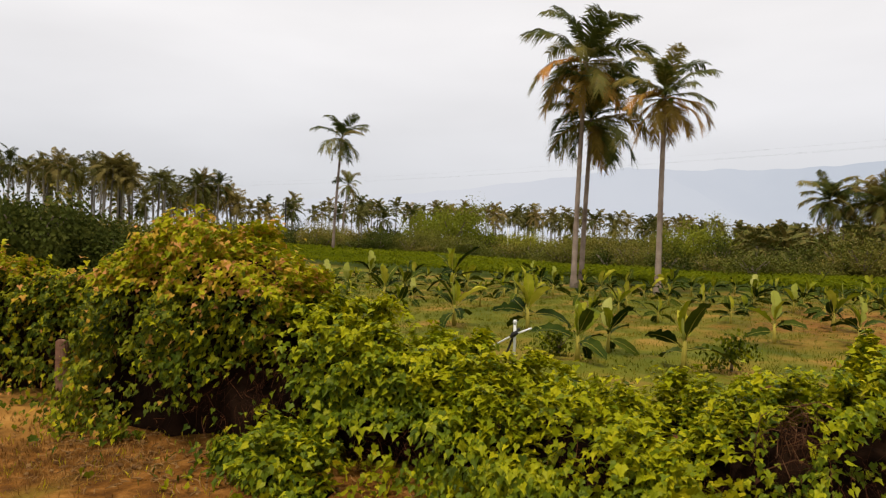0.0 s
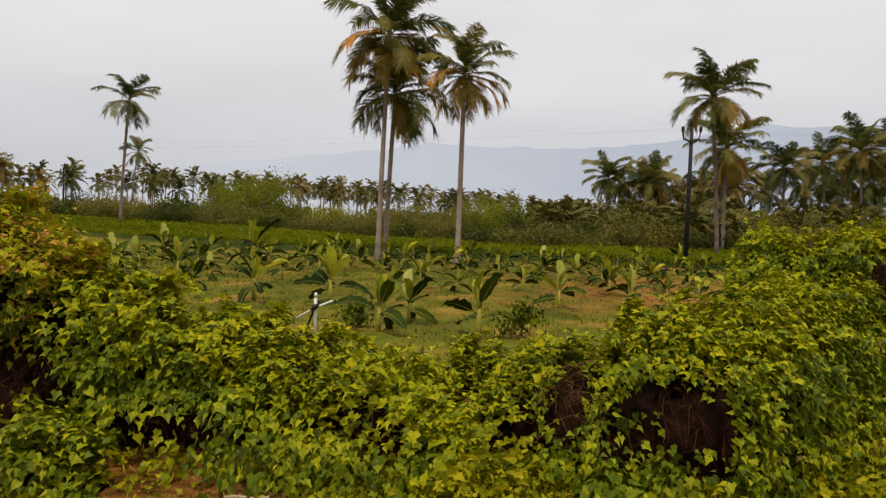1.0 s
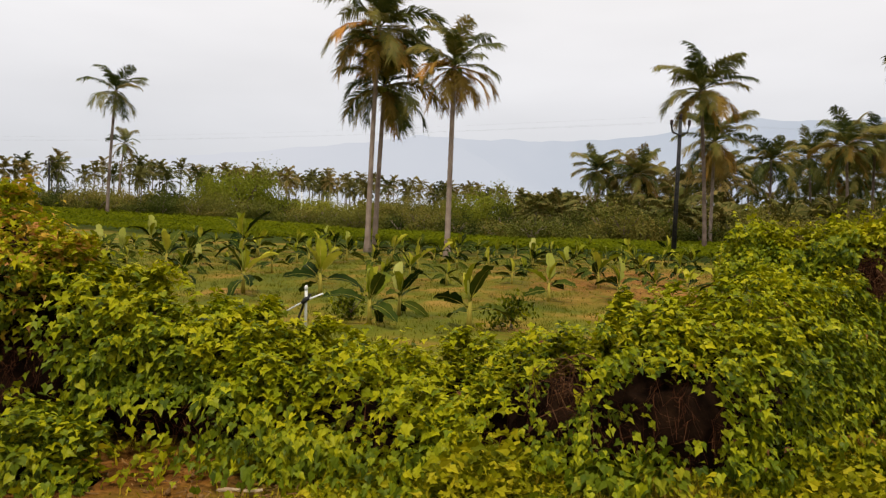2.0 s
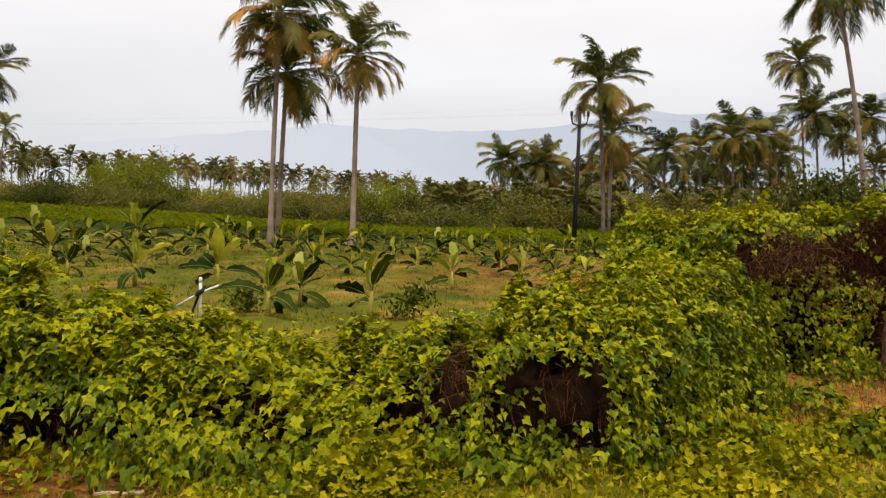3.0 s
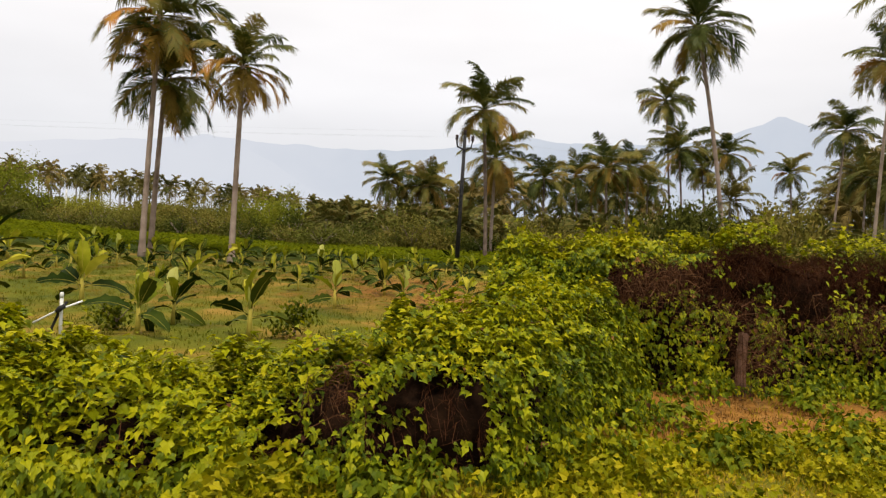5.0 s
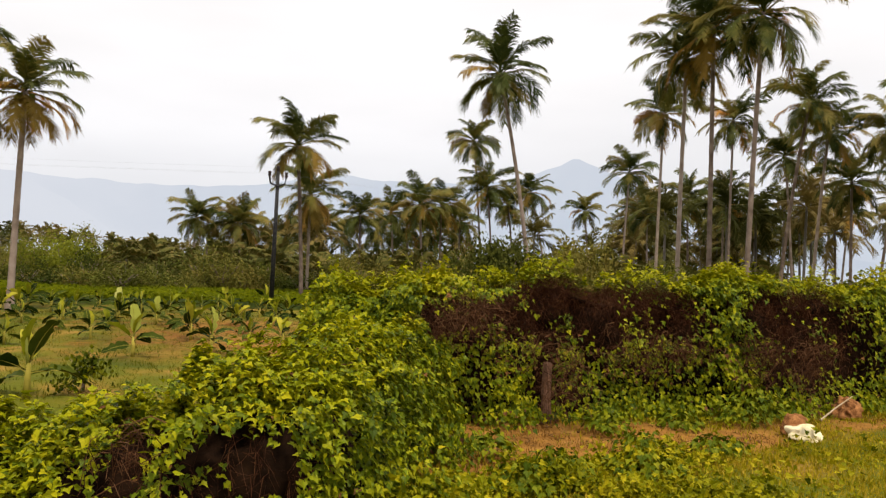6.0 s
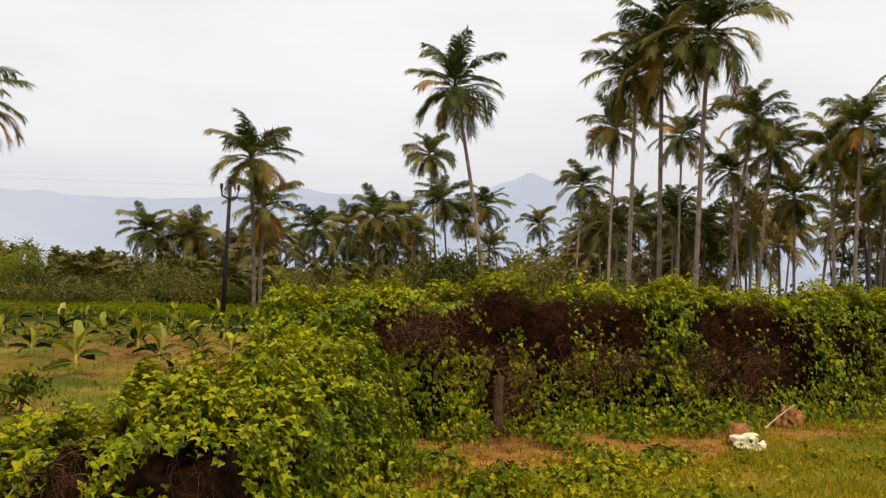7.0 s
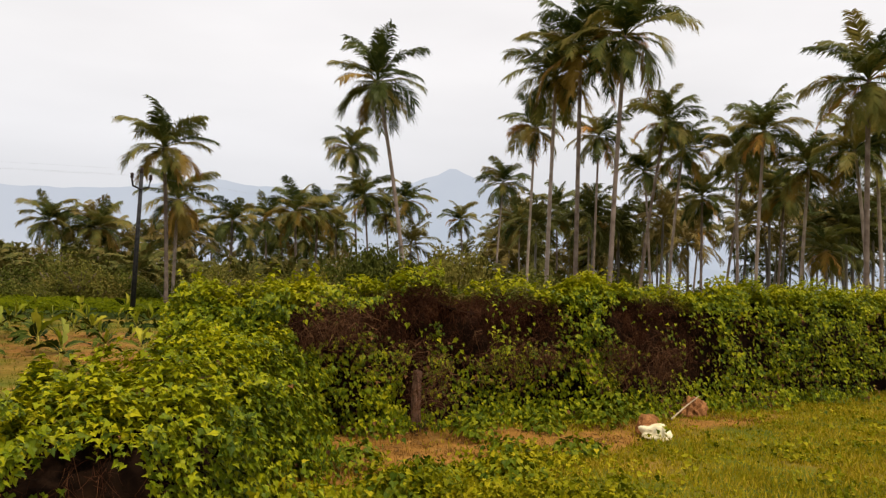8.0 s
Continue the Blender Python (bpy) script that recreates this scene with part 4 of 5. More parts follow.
for i in range(16):
    for j in range(11):
        bx, by = -20 + 1.9 * i + g.normal(0, 0.35), 18.0 + 1.8 * j + g.normal(0, 0.35)
        if min(math.hypot(bx - p[0], by - p[1]) for p in taken) > 1.15 and g.uniform() < (0.6 if by < 23 else 0.92) and by < 36 - 0.1 * bx:
            banana_plant(bx, by, 0.45 + 0.5 * g.uniform() ** 1.3, int(g.choice((0, 0, 0, 0, 1, 1, 1, 2))), 200 + 20 * i + j)

# ---- overgrown hedge and fence ----
# crest: x, y, height, reach of the front, reach of the back
CREST = {
    "far": ((-11.3, 4.7, 1.38, 0.45, 0.5), (-9.6, 5.3, 1.42, 0.45, 0.5), (-8.2, 5.5, 1.46, 0.45, 0.5), (-7.15, 5.6, 1.42, 0.45, 0.5), (-6.3, 5.7, 1.29, 0.45, 0.5)),
    "bush": ((-7.1, 5.5, 1.0, 0.5, 0.6), (-6.75, 5.5, 1.62, 0.8, 0.8), (-6.3, 5.55, 1.88, 1.05, 0.9), (-5.75, 5.6, 2.1, 1.14, 0.9), (-5.3, 5.7, 2.02, 1.16, 0.9), (-4.85, 5.75, 1.78, 1.14, 0.9), (-4.5, 5.8, 1.4, 1.0, 0.8)),
    "low": ((-4.7, 5.8, 1.3, 0.9, 0.7), (-4.2, 5.85, 1.25, 1.0, 0.7), (-3.6, 5.9, 1.14, 1.0, 0.7), (-2.85, 6.0, 0.92, 1.15, 0.7), (-2.07, 6.05, 0.69, 1.48, 0.6), (-1.3, 6.1, 0.58, 1.5, 0.6), (-0.8, 6.1, 0.62, 1.4, 0.6)),
    "clump": ((-4.3, 4.75, 0.16, 0.25, 0.25), (-3.9, 4.3, 0.34, 0.40, 0.35), (-3.6, 4.2, 0.42, 0.45, 0.40), (-3.35, 4.2, 0.34, 0.35, 0.35), (-3.15, 4.25, 0.16, 0.25, 0.25)),
    "mound": ((-0.9, 6.1, 0.60, 1.35, 0.6), (-0.3, 6.1, 0.80, 1.1, 0.7), (0.15, 6.1, 1.04, 1.1, 0.8), (0.65, 6.15, 1.12, 1.2, 0.8), (1.1, 6.35, 1.20, 1.25, 0.8), (1.5, 6.85, 1.26, 1.1, 0.8), (1.95, 7.5, 1.31, 0.95, 0.8), (2.35, 8.1, 1.36, 0.85, 0.8), (2.8, 8.8, 1.38, 0.8, 0.7)),
    "corner": ((1.85, 9.75, 1.45, 0.35, 0.4), (2.05, 9.72, 1.74, 0.55, 0.5), (2.45, 9.62, 1.80, 0.65, 0.5), (2.9, 9.5, 1.80, 0.7, 0.5), (3.4, 9.3, 1.84, 0.75, 0.5)),
    "fence": ((3.1, 9.35, 1.82, 0.8, 0.6), (3.9, 9.25, 1.93, 0.75, 0.5), (4.7, 9.3, 2.03, 0.6, 0.5), (5.6, 9.2, 2.05, 0.55, 0.5), (6.6, 9.1, 1.9, 0.55, 0.5), (7.6, 9.0, 1.95, 0.55, 0.5), (8.6, 8.95, 2.16, 0.6, 0.5), (9.4, 8.9, 1.98, 0.6, 0.5)),
    "east": ((9.2, 8.9, 2.0, 0.6, 0.5), (10.2, 8.85, 1.96, 0.6, 0.5), (11.4, 8.8, 2.1, 0.65, 0.5), (12.5, 8.8, 2.15, 0.65, 0.5), (14.0, 8.8, 2.1, 0.65, 0.5), (15.5, 8.8, 2.15, 0.65, 0.5), (18.0, 8.8, 2.1, 0.65, 0.5), (21.0, 8.8, 2.1, 0.65, 0.5)),
}


def catmull(rows, n):
    rows = np.array(rows, float)
    s = np.r_[0, np.cumsum(np.hypot(*np.diff(rows[:, :2], axis=0).T))]
    q = np.linspace(0, s[-1], n)
    out = np.stack([np.interp(q, s, rows[:, k]) for k in range(rows.shape[1])], 1)
    ker = np.array((1, 2, 3, 2, 1)) / 9
    pad = np.concatenate([np.repeat(out[:1], 2, 0), out, np.repeat(out[-1:], 2, 0)])
    sm = np.stack([np.convolve(pad[:, k], ker, "valid") for k in range(out.shape[1])], 1)
    sm[0], sm[-1] = out[0], out[-1]
    return sm, s[-1]


def hedge_point(line, s, phi, swell=0.0, lumps=0.2, seed=0.0, fat=1.0):
    """A point on the hedge's skin, and the outward way, at the share s along the crest and the angle phi from the front foot over the top to the back foot."""
    q = s * (len(line) - 1)
    i = np.clip(q.astype(int), 0, len(line) - 2)
    r = line[i] + (line[i + 1] - line[i]) * (q - i)[:, None]
    t = line[i + 1, :2] - line[i, :2]
    t /= np.linalg.norm(t, axis=1, keepdims=True)
    front = np.stack([t[:, 1], -t[:, 0]], 1)
    c, sn = np.cos(phi), np.sin(phi)
    reach = np.where(c > 0, r[:, 3], r[:, 4])
    off = np.sign(c) * np.abs(c) ** (0.75 / fat) * reach
    p = np.concatenate([r[:, :2] + front * off[:, None], (r[:, 2] * np.abs(sn) ** (0.8 / fat))[:, None]], 1)
    n = np.concatenate([front * (c / reach)[:, None], (sn / r[:, 2])[:, None]], 1)
    n /= np.linalg.norm(n, axis=1, keepdims=True)
    b = np.array([0.9 * noise.noise((a * 1.7 + seed, d * 1.7, e * 1.7)) + 0.95 * noise.noise((a * 3.3, d * 3.3 + seed, e * 4.0)) for a, d, e in p])
    p = p + n * (lumps * b + swell)[:, None]
    p[:, 2] = np.maximum(p[:, 2], 0.02)
    return p, n


def hedge(name, key, label, per_metre, seed, bare=None, dry=0.15, pieces=120, leaf=0.125, young=0.25, gaps=-0.16, blush=0.0, dead=0.0, main=None, fat=1.0, under=0.09, shoots=9, strands=650, crown=9.0):
    """An overgrown stretch > dark shade core, dry stems, the mass of leaves, and single leaves on the side that faces
    the road.
    """
    g = np.random.default_rng(seed)
    line, length = catmull(CREST[key], max(12, int(4 * len(CREST[key]))))
    ob = empty(name, Matrix.Identity(4), label, "hedge", "overgrown hedge")
    # solid near-black core: shade between the leaves, put into its colour
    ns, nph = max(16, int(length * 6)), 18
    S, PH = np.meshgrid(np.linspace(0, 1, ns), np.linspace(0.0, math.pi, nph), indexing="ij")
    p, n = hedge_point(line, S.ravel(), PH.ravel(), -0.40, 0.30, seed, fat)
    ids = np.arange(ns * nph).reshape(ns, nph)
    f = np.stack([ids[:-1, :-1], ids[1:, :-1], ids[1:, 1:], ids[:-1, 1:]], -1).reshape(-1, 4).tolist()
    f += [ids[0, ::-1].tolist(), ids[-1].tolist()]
    put("inner_shade_core", mesh_from("inner_shade_core", p, f, CORE, True), ob)
    # leaves
    m = int(length * per_metre)
    s, ph = g.uniform(0, 1, m), g.uniform(0.03, 0.86, m) ** 0.9 * math.pi
    depth = -np.minimum(g.exponential(0.085, m), 0.32) + g.uniform(0, 0.07, m)
    p, n = hedge_point(line, s, ph, 0, 0.30, seed, fat)
    p = p + n * depth[:, None]
    dens = np.array([noise.noise((a * 2.3, b * 2.3, c * 2.3 + seed)) for a, b, c in p])
    dens2 = np.array([noise.noise((a * 6.3, b * 6.3 + seed, c * 6.3)) for a, b, c in p])
    dens3 = np.array([noise.noise((a * 1.15 + 3, b * 1.15, c * 1.5 + seed)) for a, b, c in p])
    keep = 0.55 * dens + 0.70 * dens2 + 0.35 * dens3 + g.normal(0, 0.08, m) > gaps + under * 1.5 * smooth(field_noise(p[:, 0], p[:, 1], 1.3, seed + 2.5), -0.25, 0.25) * (1 - smooth(p[:, 2], 0.15, 0.75)) * (n[:, 2] < 0.8)
    if bare is not None:
        keep &= g.uniform(0, 1, m) > bare(p) * (1.05 + 1.5 * dens + 0.8 * dens2)
    p, n = p[keep], n[keep]
    # a deeper layer behind the outer leaves
    m = int(length * per_metre * 0.22)
    s, ph = g.uniform(0, 1, m), g.uniform(0.03, 0.8, m) * math.pi
    q, qn = hedge_point(line, s, ph, 0, 0.30, seed, fat)
    q = q - qn * g.uniform(0.14, 0.36, m)[:, None]
    if bare is not None:
        ok = g.uniform(0, 1, m) > bare(q) * (1.1 + 1.2 * np.array([noise.noise((a * 2.3, b * 2.3, c * 2.3 + seed)) for a, b, c in q]))
        q, qn = q[ok], qn[ok]
    p, n = np.concatenate([p, q]), np.concatenate([n, qn])
    # loose shoots that stand out over the crest
    m = int(length * shoots)
    q, qn = hedge_point(line, g.uniform(0, 1, m), g.uniform(0.42, 0.62, m) * math.pi, -0.03, 0.30, seed, fat)
    tall = g.uniform(0.08, 0.30, m)
    lean = g.normal(0, 0.25, (m, 3))
    for k in range(9):
        w = (k + 0.5) / 9
        step = np.stack([lean[:, 0] * tall * w, lean[:, 1] * tall * w, tall * w], 1)
        p = np.concatenate([p, q + step + g.normal(0, 0.022, (m, 3))])
        n = np.concatenate([n, qn])
    m = int(length * per_metre * (0.055 if under > 0 else 0.13))
    s = g.uniform(0, 1, m)
    q, qn = hedge_point(line, s, np.full(m, 0.02), 0, 0.2, seed)
    q = q + qn * (1, 1, 0) * (g.exponential(0.16, m) - 0.14)[:, None]
    q[:, 2] = np.abs(g.normal(0, 0.16, m)) + 0.03
    ok = field_noise(q[:, 0], q[:, 1], 1.1, seed) > -0.15
    if bare is not None:
        ok &= g.uniform(0, 1, m) > 0.8 * bare(q)
    p, n = np.concatenate([p, q[ok]]), np.concatenate([n, qn[ok]])
    # upward-facing leaves mostly get the paler colour, as painted top light
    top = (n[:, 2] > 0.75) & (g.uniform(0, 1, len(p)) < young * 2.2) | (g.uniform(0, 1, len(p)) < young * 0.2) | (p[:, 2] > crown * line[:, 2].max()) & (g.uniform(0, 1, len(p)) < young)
    nr = 0.85 * n + g.normal(0, 0.52, n.shape) + (0, 0, 0.7)
    dw = g.normal(0, 0.4, n.shape) + (0, 0, -1.0) + 0.4 * n
    sz = leaf * g.uniform(0.55, 1.25, len(p))
    single = np.zeros(len(p), bool)
    front = np.flatnonzero((n[:, 1] < -0.15) & (p[:, 2] > 0.3))
    if len(front) and pieces:
        single[g.choice(front, min(pieces, len(front)), replace=False)] = True
    pile = Pile()
    red = top & (g.uniform(0, 1, len(p)) < blush)
    brown = np.zeros(len(p), bool)
    if dead > 0:
        dn = np.array([noise.noise((a * 1.6 + 7, b * 1.6, c * 2.2 + seed)) for a, b, c in p])
        brown = (g.uniform(0, 1, len(p)) < dead * smooth(dn, -0.1, 0.35)) & (p[:, 2] < 1.75)
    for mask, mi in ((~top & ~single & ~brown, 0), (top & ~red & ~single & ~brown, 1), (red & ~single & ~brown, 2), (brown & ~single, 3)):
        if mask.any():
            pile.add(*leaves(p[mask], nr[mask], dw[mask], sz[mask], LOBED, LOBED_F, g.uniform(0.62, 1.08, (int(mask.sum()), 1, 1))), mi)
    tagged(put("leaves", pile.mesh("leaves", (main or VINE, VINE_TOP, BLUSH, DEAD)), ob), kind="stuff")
    for i in np.flatnonzero(single):
        nn = Vector(nr[i]).normalized()
        dd = Vector(dw[i])
        dd = (dd - dd.dot(nn) * nn).normalized()
        ss = dd.cross(nn)
        mat = Matrix((( ss.x, -dd.x, nn.x, p[i][0] + n[i][0] * 0.01), (ss.y, -dd.y, nn.y, p[i][1] + n[i][1] * 0.01), (ss.z, -dd.z, nn.z, p[i][2]), (0, 0, 0, 1)))
        put("leaf", LEAF_MESH[int(g.integers(3))], ob, mat @ Matrix.Scale(float(sz[i]), 4))
    # dry stems and hanging twigs
    m = int(length * strands)
    s, ph = g.uniform(0, 1, m), g.uniform(0.02, 0.62, m) * math.pi
    p, n = hedge_point(line, s, ph, -0.24, 0.30, seed, fat)
    p = p + n * g.uniform(-0.04, 0.14, m)[:, None]
    if bare is not None:
        p = p[(g.uniform(0, 1, m) < np.maximum(bare(p), 0.25 * dry))]
    else:
        p = p[g.uniform(0, 1, m) < 0.05 + 0.2 * dry]
    pile = Pile()
    for q in p:
        w = g.normal(0, 0.09, 3) + (0, -0.02, -0.13)
        e = q + w
        bow = g.normal(0, 0.045, 3)
        e[2] = max(e[2], 0.02)
        r = g.uniform(0.0007, 0.0024)
        pile.add(*tube((q, q + w * 0.3 + bow, q + w * 0.65 + bow * 0.4, e), (r, r, r * 0.9, r * 0.6), 3, False))
    if pile.n:
        tagged(put("dry_growth", pile.mesh("dry_growth", DRY), ob, None, "dry brown vine stems"), kind="stuff")
    return ob


LEAF_MAT = material("single_vine_leaf", ((0.2, (0.048, 0.070, 0.003)), (0.5, (0.125, 0.150, 0.004)), (0.85, (0.30, 0.28, 0.007))), 1.3, 0.45, 3, 0.0, vary=0.6, translucent=0.15, spec=0.08)
LEAF_MESH = [mesh_from("leaf", HEART * (1, 1, 0.6 + 0.5 * i), HEART_F, LEAF_MAT) for i in range(3)]


def blob(p, x, y, z, rx, ry, rz):
    return np.exp(-(((p[:, 0] - x) / rx) ** 2 + ((p[:, 1] - y) / ry) ** 2 + ((p[:, 2] - z) / rz) ** 2))


def bare_mound(p):
    return np.clip(1.7 * blob(p, 0.60, 5.2, 0.48, 0.42, 0.8, 0.27) + 1.3 * blob(p, 0.86, 5.1, 0.12, 0.22, 0.8, 0.24) + 1.2 * blob(p, -0.08, 5.4, 0.62, 0.17, 0.9, 0.26) + 1.5 * blob(p, -0.5, 5.1, 0.12, 0.22, 0.7, 0.30), 0, 1)


def bare_fence(p):
    return np.clip(2.6 * blob(p, 5.4, 8.6, 1.56, 0.90, 1.5, 0.38) + 2.6 * blob(p, 6.75, 8.6, 1.56, 0.78, 1.5, 0.36) + 1.1 * blob(p, 5.05, 8.6, 0.5, 0.24, 1.2, 0.45) + 1.15 * blob(p, 3.5, 8.4, 1.40, 0.66, 1.3, 0.30) + 0.9 * blob(p, 3.1, 8.4, 1.0, 0.3, 1.3, 0.35) + 0.45 * blob(p, 6.8, 8.6, 1.0, 0.9, 1.2, 0.2) + 2.4 * blob(p, 9.35, 8.5, 1.52, 0.75, 1.5, 0.36) + 1.3 * blob(p, 9.3, 8.3, 0.75, 0.5, 1.2, 0.35) + 0.8 * blob(p, 5.4, 8.4, 0.2, 0.25, 1.0, 0.25), 0, 1)


def bare_east(p):
    return np.clip(2.4 * blob(p, 9.6, 8.4, 1.52, 0.8, 1.5, 0.36) + 1.1 * blob(p, 9.6, 8.3, 0.85, 0.5, 1.2, 0.35) + 1.2 * blob(p, 10.3, 8.4, 0.9, 0.6, 1.2, 0.35) + 0.7 * blob(p, 11.6, 8.4, 1.4, 0.5, 1.2, 0.4), 0, 1)


def bare_low(p):
    return np.clip(1.7 * blob(p, -4.55, 5.1, 0.40, 0.5, 0.8, 0.6) + 1.3 * blob(p, -1.29, 4.9, 0.22, 0.2, 0.6, 0.25) + 0.5 * blob(p, -2.3, 4.9, 0.25, 0.2, 0.6, 0.2) + blob(p, -1.7, 5.4, 0.46, 0.22, 0.6, 0.13) + 1.6 * blob(p, -2.78, 4.9, 0.05, 0.30, 0.5, 0.35) + 1.0 * blob(p, -3.3, 5.1, 0.2, 0.3, 0.6, 0.25), 0, 1)


def bare_bush(p):
    return np.clip(1.2 * blob(p, -4.9, 4.9, 0.15, 0.42, 0.8, 0.3) + 1.0 * blob(p, -4.65, 5.0, 0.4, 0.35, 0.8, 0.5) + 0.25 * blob(p, -5.9, 4.8, 0.5, 0.5, 0.8, 0.4), 0, 1)


hedge("vine_hedge", "far", "green vine-covered hedge beside the dirt track", 4200, 11, None, 0.1, 40, 0.068, 0.8, -0.08, 0.35, 0.0, VINE_DARK)
hedge("vine_bush", "bush", "tall bush smothered in yellow-green heart-leaved vine", 8600, 12, bare_bush, 0.12, 30, 0.066, 0.95, -0.04, 0.34, 0.0, VINE_DARK, 1.0, 0.3, 9, 650, 0.66)
hedge("vine_hedge", "low", "low hedge smothered in bright green heart-leaved vine", 9000, 13, bare_low, 0.12, 300, 0.072, 0.34, -0.03, 0.0, 0.0, None, 1.0, 0.24)
hedge("vine_clump", "clump", "low clump of vine creeping over bare soil", 3600, 17, None, 0.1, 60, 0.066, 0.1, -0.05)
mound = hedge("vine_mound", "mound", "mound of heart-leaved vine with a dark hollow beneath", 10500, 14, bare_mound, 0.2, 300, 0.061, 0.28, -0.05, 0.0, 0.03, VINE_GREEN, 0.82, 0.0, 9, 900)
hedge("vine_hedge", "corner", "dark green vine-covered end of the old fence", 7500, 18, None, 0.1, 60, 0.062, 0.45, -0.03, 0.0, 0.0, VINE_GREEN, 1.0, -0.2, 20)
fence = hedge("vine_fence", "fence", "old fence overgrown with dry brown and green vine", 6800, 15, bare_fence, 0.12, 200, 0.066, 0.7, -0.08, 0.0, 0.15, VINE_GREEN, 1.0, -0.4, 14, 3200)
hedge("vine_fence", "east", "old fence overgrown with green vine", 5600, 16, bare_east, 0.12, 120, 0.066, 0.5, 0.02, 0.0, 0.22, VINE_GREEN, 1.0, -0.35, 12, 1600)


def tangle(parent, x, y, z, rx, ry, rz, count, seed):
    """Loose dry twigs caught in the vines, most of them lying along the fence or trailing down."""
    g = np.random.default_rng(seed)
    pile = Pile()
    hubs = g.normal(0, 0.45, (6, 3)) * (rx, ry, rz) + (x, y, z)
    for i in range(count):
        p = hubs[int(g.integers(6))] + g.normal(0, 0.36, 3) * (rx, ry, rz)
        d = g.normal(0, 1, 3) * ((1, 0.4, 0.35) if g.uniform() < 0.6 else (0.3, 0.3, 1))
        d *= g.uniform(0.10, 0.32) / np.linalg.norm(d)
        c = g.normal(0, 0.06, 3) + (0, -0.02, 0.04)
        r = g.uniform(0.0014, 0.0048)
        pile.add(*tube((p - d / 2, p - d * 0.15 + c, p + d * 0.2 + c * 0.6, p + d / 2 - (0, 0, 0.04)), (r, r, r * 0.8, r * 0.5), 3, False))
    tagged(put("dry_tangle", pile.mesh("dry_tangle", TANGLE), parent, None, "loose dry red-brown twigs"), kind="stuff")


tangle(fence, 3.5, 8.35, 1.36, 0.70, 0.26, 0.30, 320, 81)
tangle(fence, 3.1, 8.3, 1.05, 0.25, 0.25, 0.35, 110, 82)
tangle(fence, 5.0, 8.1, 0.55, 0.26, 0.20, 0.42, 170, 87)
tangle(fence, 9.3, 8.1, 0.75, 0.50, 0.22, 0.32, 260, 88)
tangle(mound, -0.08, 5.25, 0.62, 0.18, 0.16, 0.30, 40, 83)
tangle(fence, 4.7, 8.4, 0.95, 0.5, 0.20, 0.35, 150, 86)
tangle(fence, 6.6, 8.4, 1.02, 0.85, 0.22, 0.24, 330, 84)
tangle(fence, 8.75, 8.3, 0.95, 0.60, 0.25, 0.42, 330, 85)

# ---- granite fence posts ----
def box_mesh(name, sx, sy, sz, mat, jitter=0.01, seed=0, bevel=0.012):
    bm = bmesh.new()
    bmesh.ops.create_cube(bm, size=1)
    bmesh.ops.scale(bm, vec=(sx, sy, sz), verts=bm.verts)
    bmesh.ops.translate(bm, vec=(0, 0, sz / 2), verts=bm.verts)
    bmesh.ops.subdivide_edges(bm, edges=bm.edges[:], cuts=3, use_grid_fill=True)
    g = np.random.default_rng(seed)
    for v in bm.verts:
        v.co += Vector(g.normal(0, jitter, 3))
    bmesh.ops.bevel(bm, geom=[e for e in bm.edges if e.calc_face_angle(0) > 0.9], offset=bevel, segments=2, affect="EDGES")
    me = bpy.data.meshes.new(name)
    bm.to_mesh(me)
    bm.free()
    me.materials.append(mat)
    return me


for i, (x, y, h) in enumerate(((4.97, 8.60, 0.78), (-7.28, 5.12, 0.72))):
    tagged(put("fence_post", box_mesh("fence_post", 0.11 + 0.05 * i, 0.08, h + 0.1, STONE, 0.008, i), None, pose(x, y, -0.08, 1.5 * math.sin(i), 1.2 * math.cos(i * 2), 6 * math.sin(i * 3))), "rough pinkish-grey granite fence post among the vines", "post", "fence posts")

# ---- utility pole, wires ----
def utility_pole(x, y, height, lean):
    ob = empty("utility_pole", pose(x, y, float(terrain(x, y)), 0, lean, 0), "dark steel utility pole with a V crossarm and insulators", "utility pole", "utility poles")
    put("pole", Pile().add(*tube(((0, 0, -0.4), (0, 0, height * 0.5), (0, 0, height)), (0.13, 0.105, 0.085), 10)).mesh("pole", DARK_METAL, True), ob)
    put("crossarm", Pile().add(*tube(((-0.42, 0, height - 0.30), (-0.36, 0, height - 0.62), (0, -0.1, height - 0.78), (0.36, 0, height - 0.62), (0.42, 0, height - 0.30)), (0.05,) * 5, 6)).mesh("crossarm", DARK_METAL), ob)
    ins = Pile().add(*tube(((0, 0, 0), (0, 0, 0.08), (0, 0, 0.16), (0, 0, 0.24), (0, 0, 0.30)), (0.03, 0.10, 0.06, 0.10, 0.04), 8)).mesh("insulator", PORCELAIN, True)
    for q in ((-0.42, 0, height - 0.30), (0.42, 0, height - 0.30), (0, 0, height)):
        put("insulator", ins, ob, Matrix.Translation(q))
    return ob


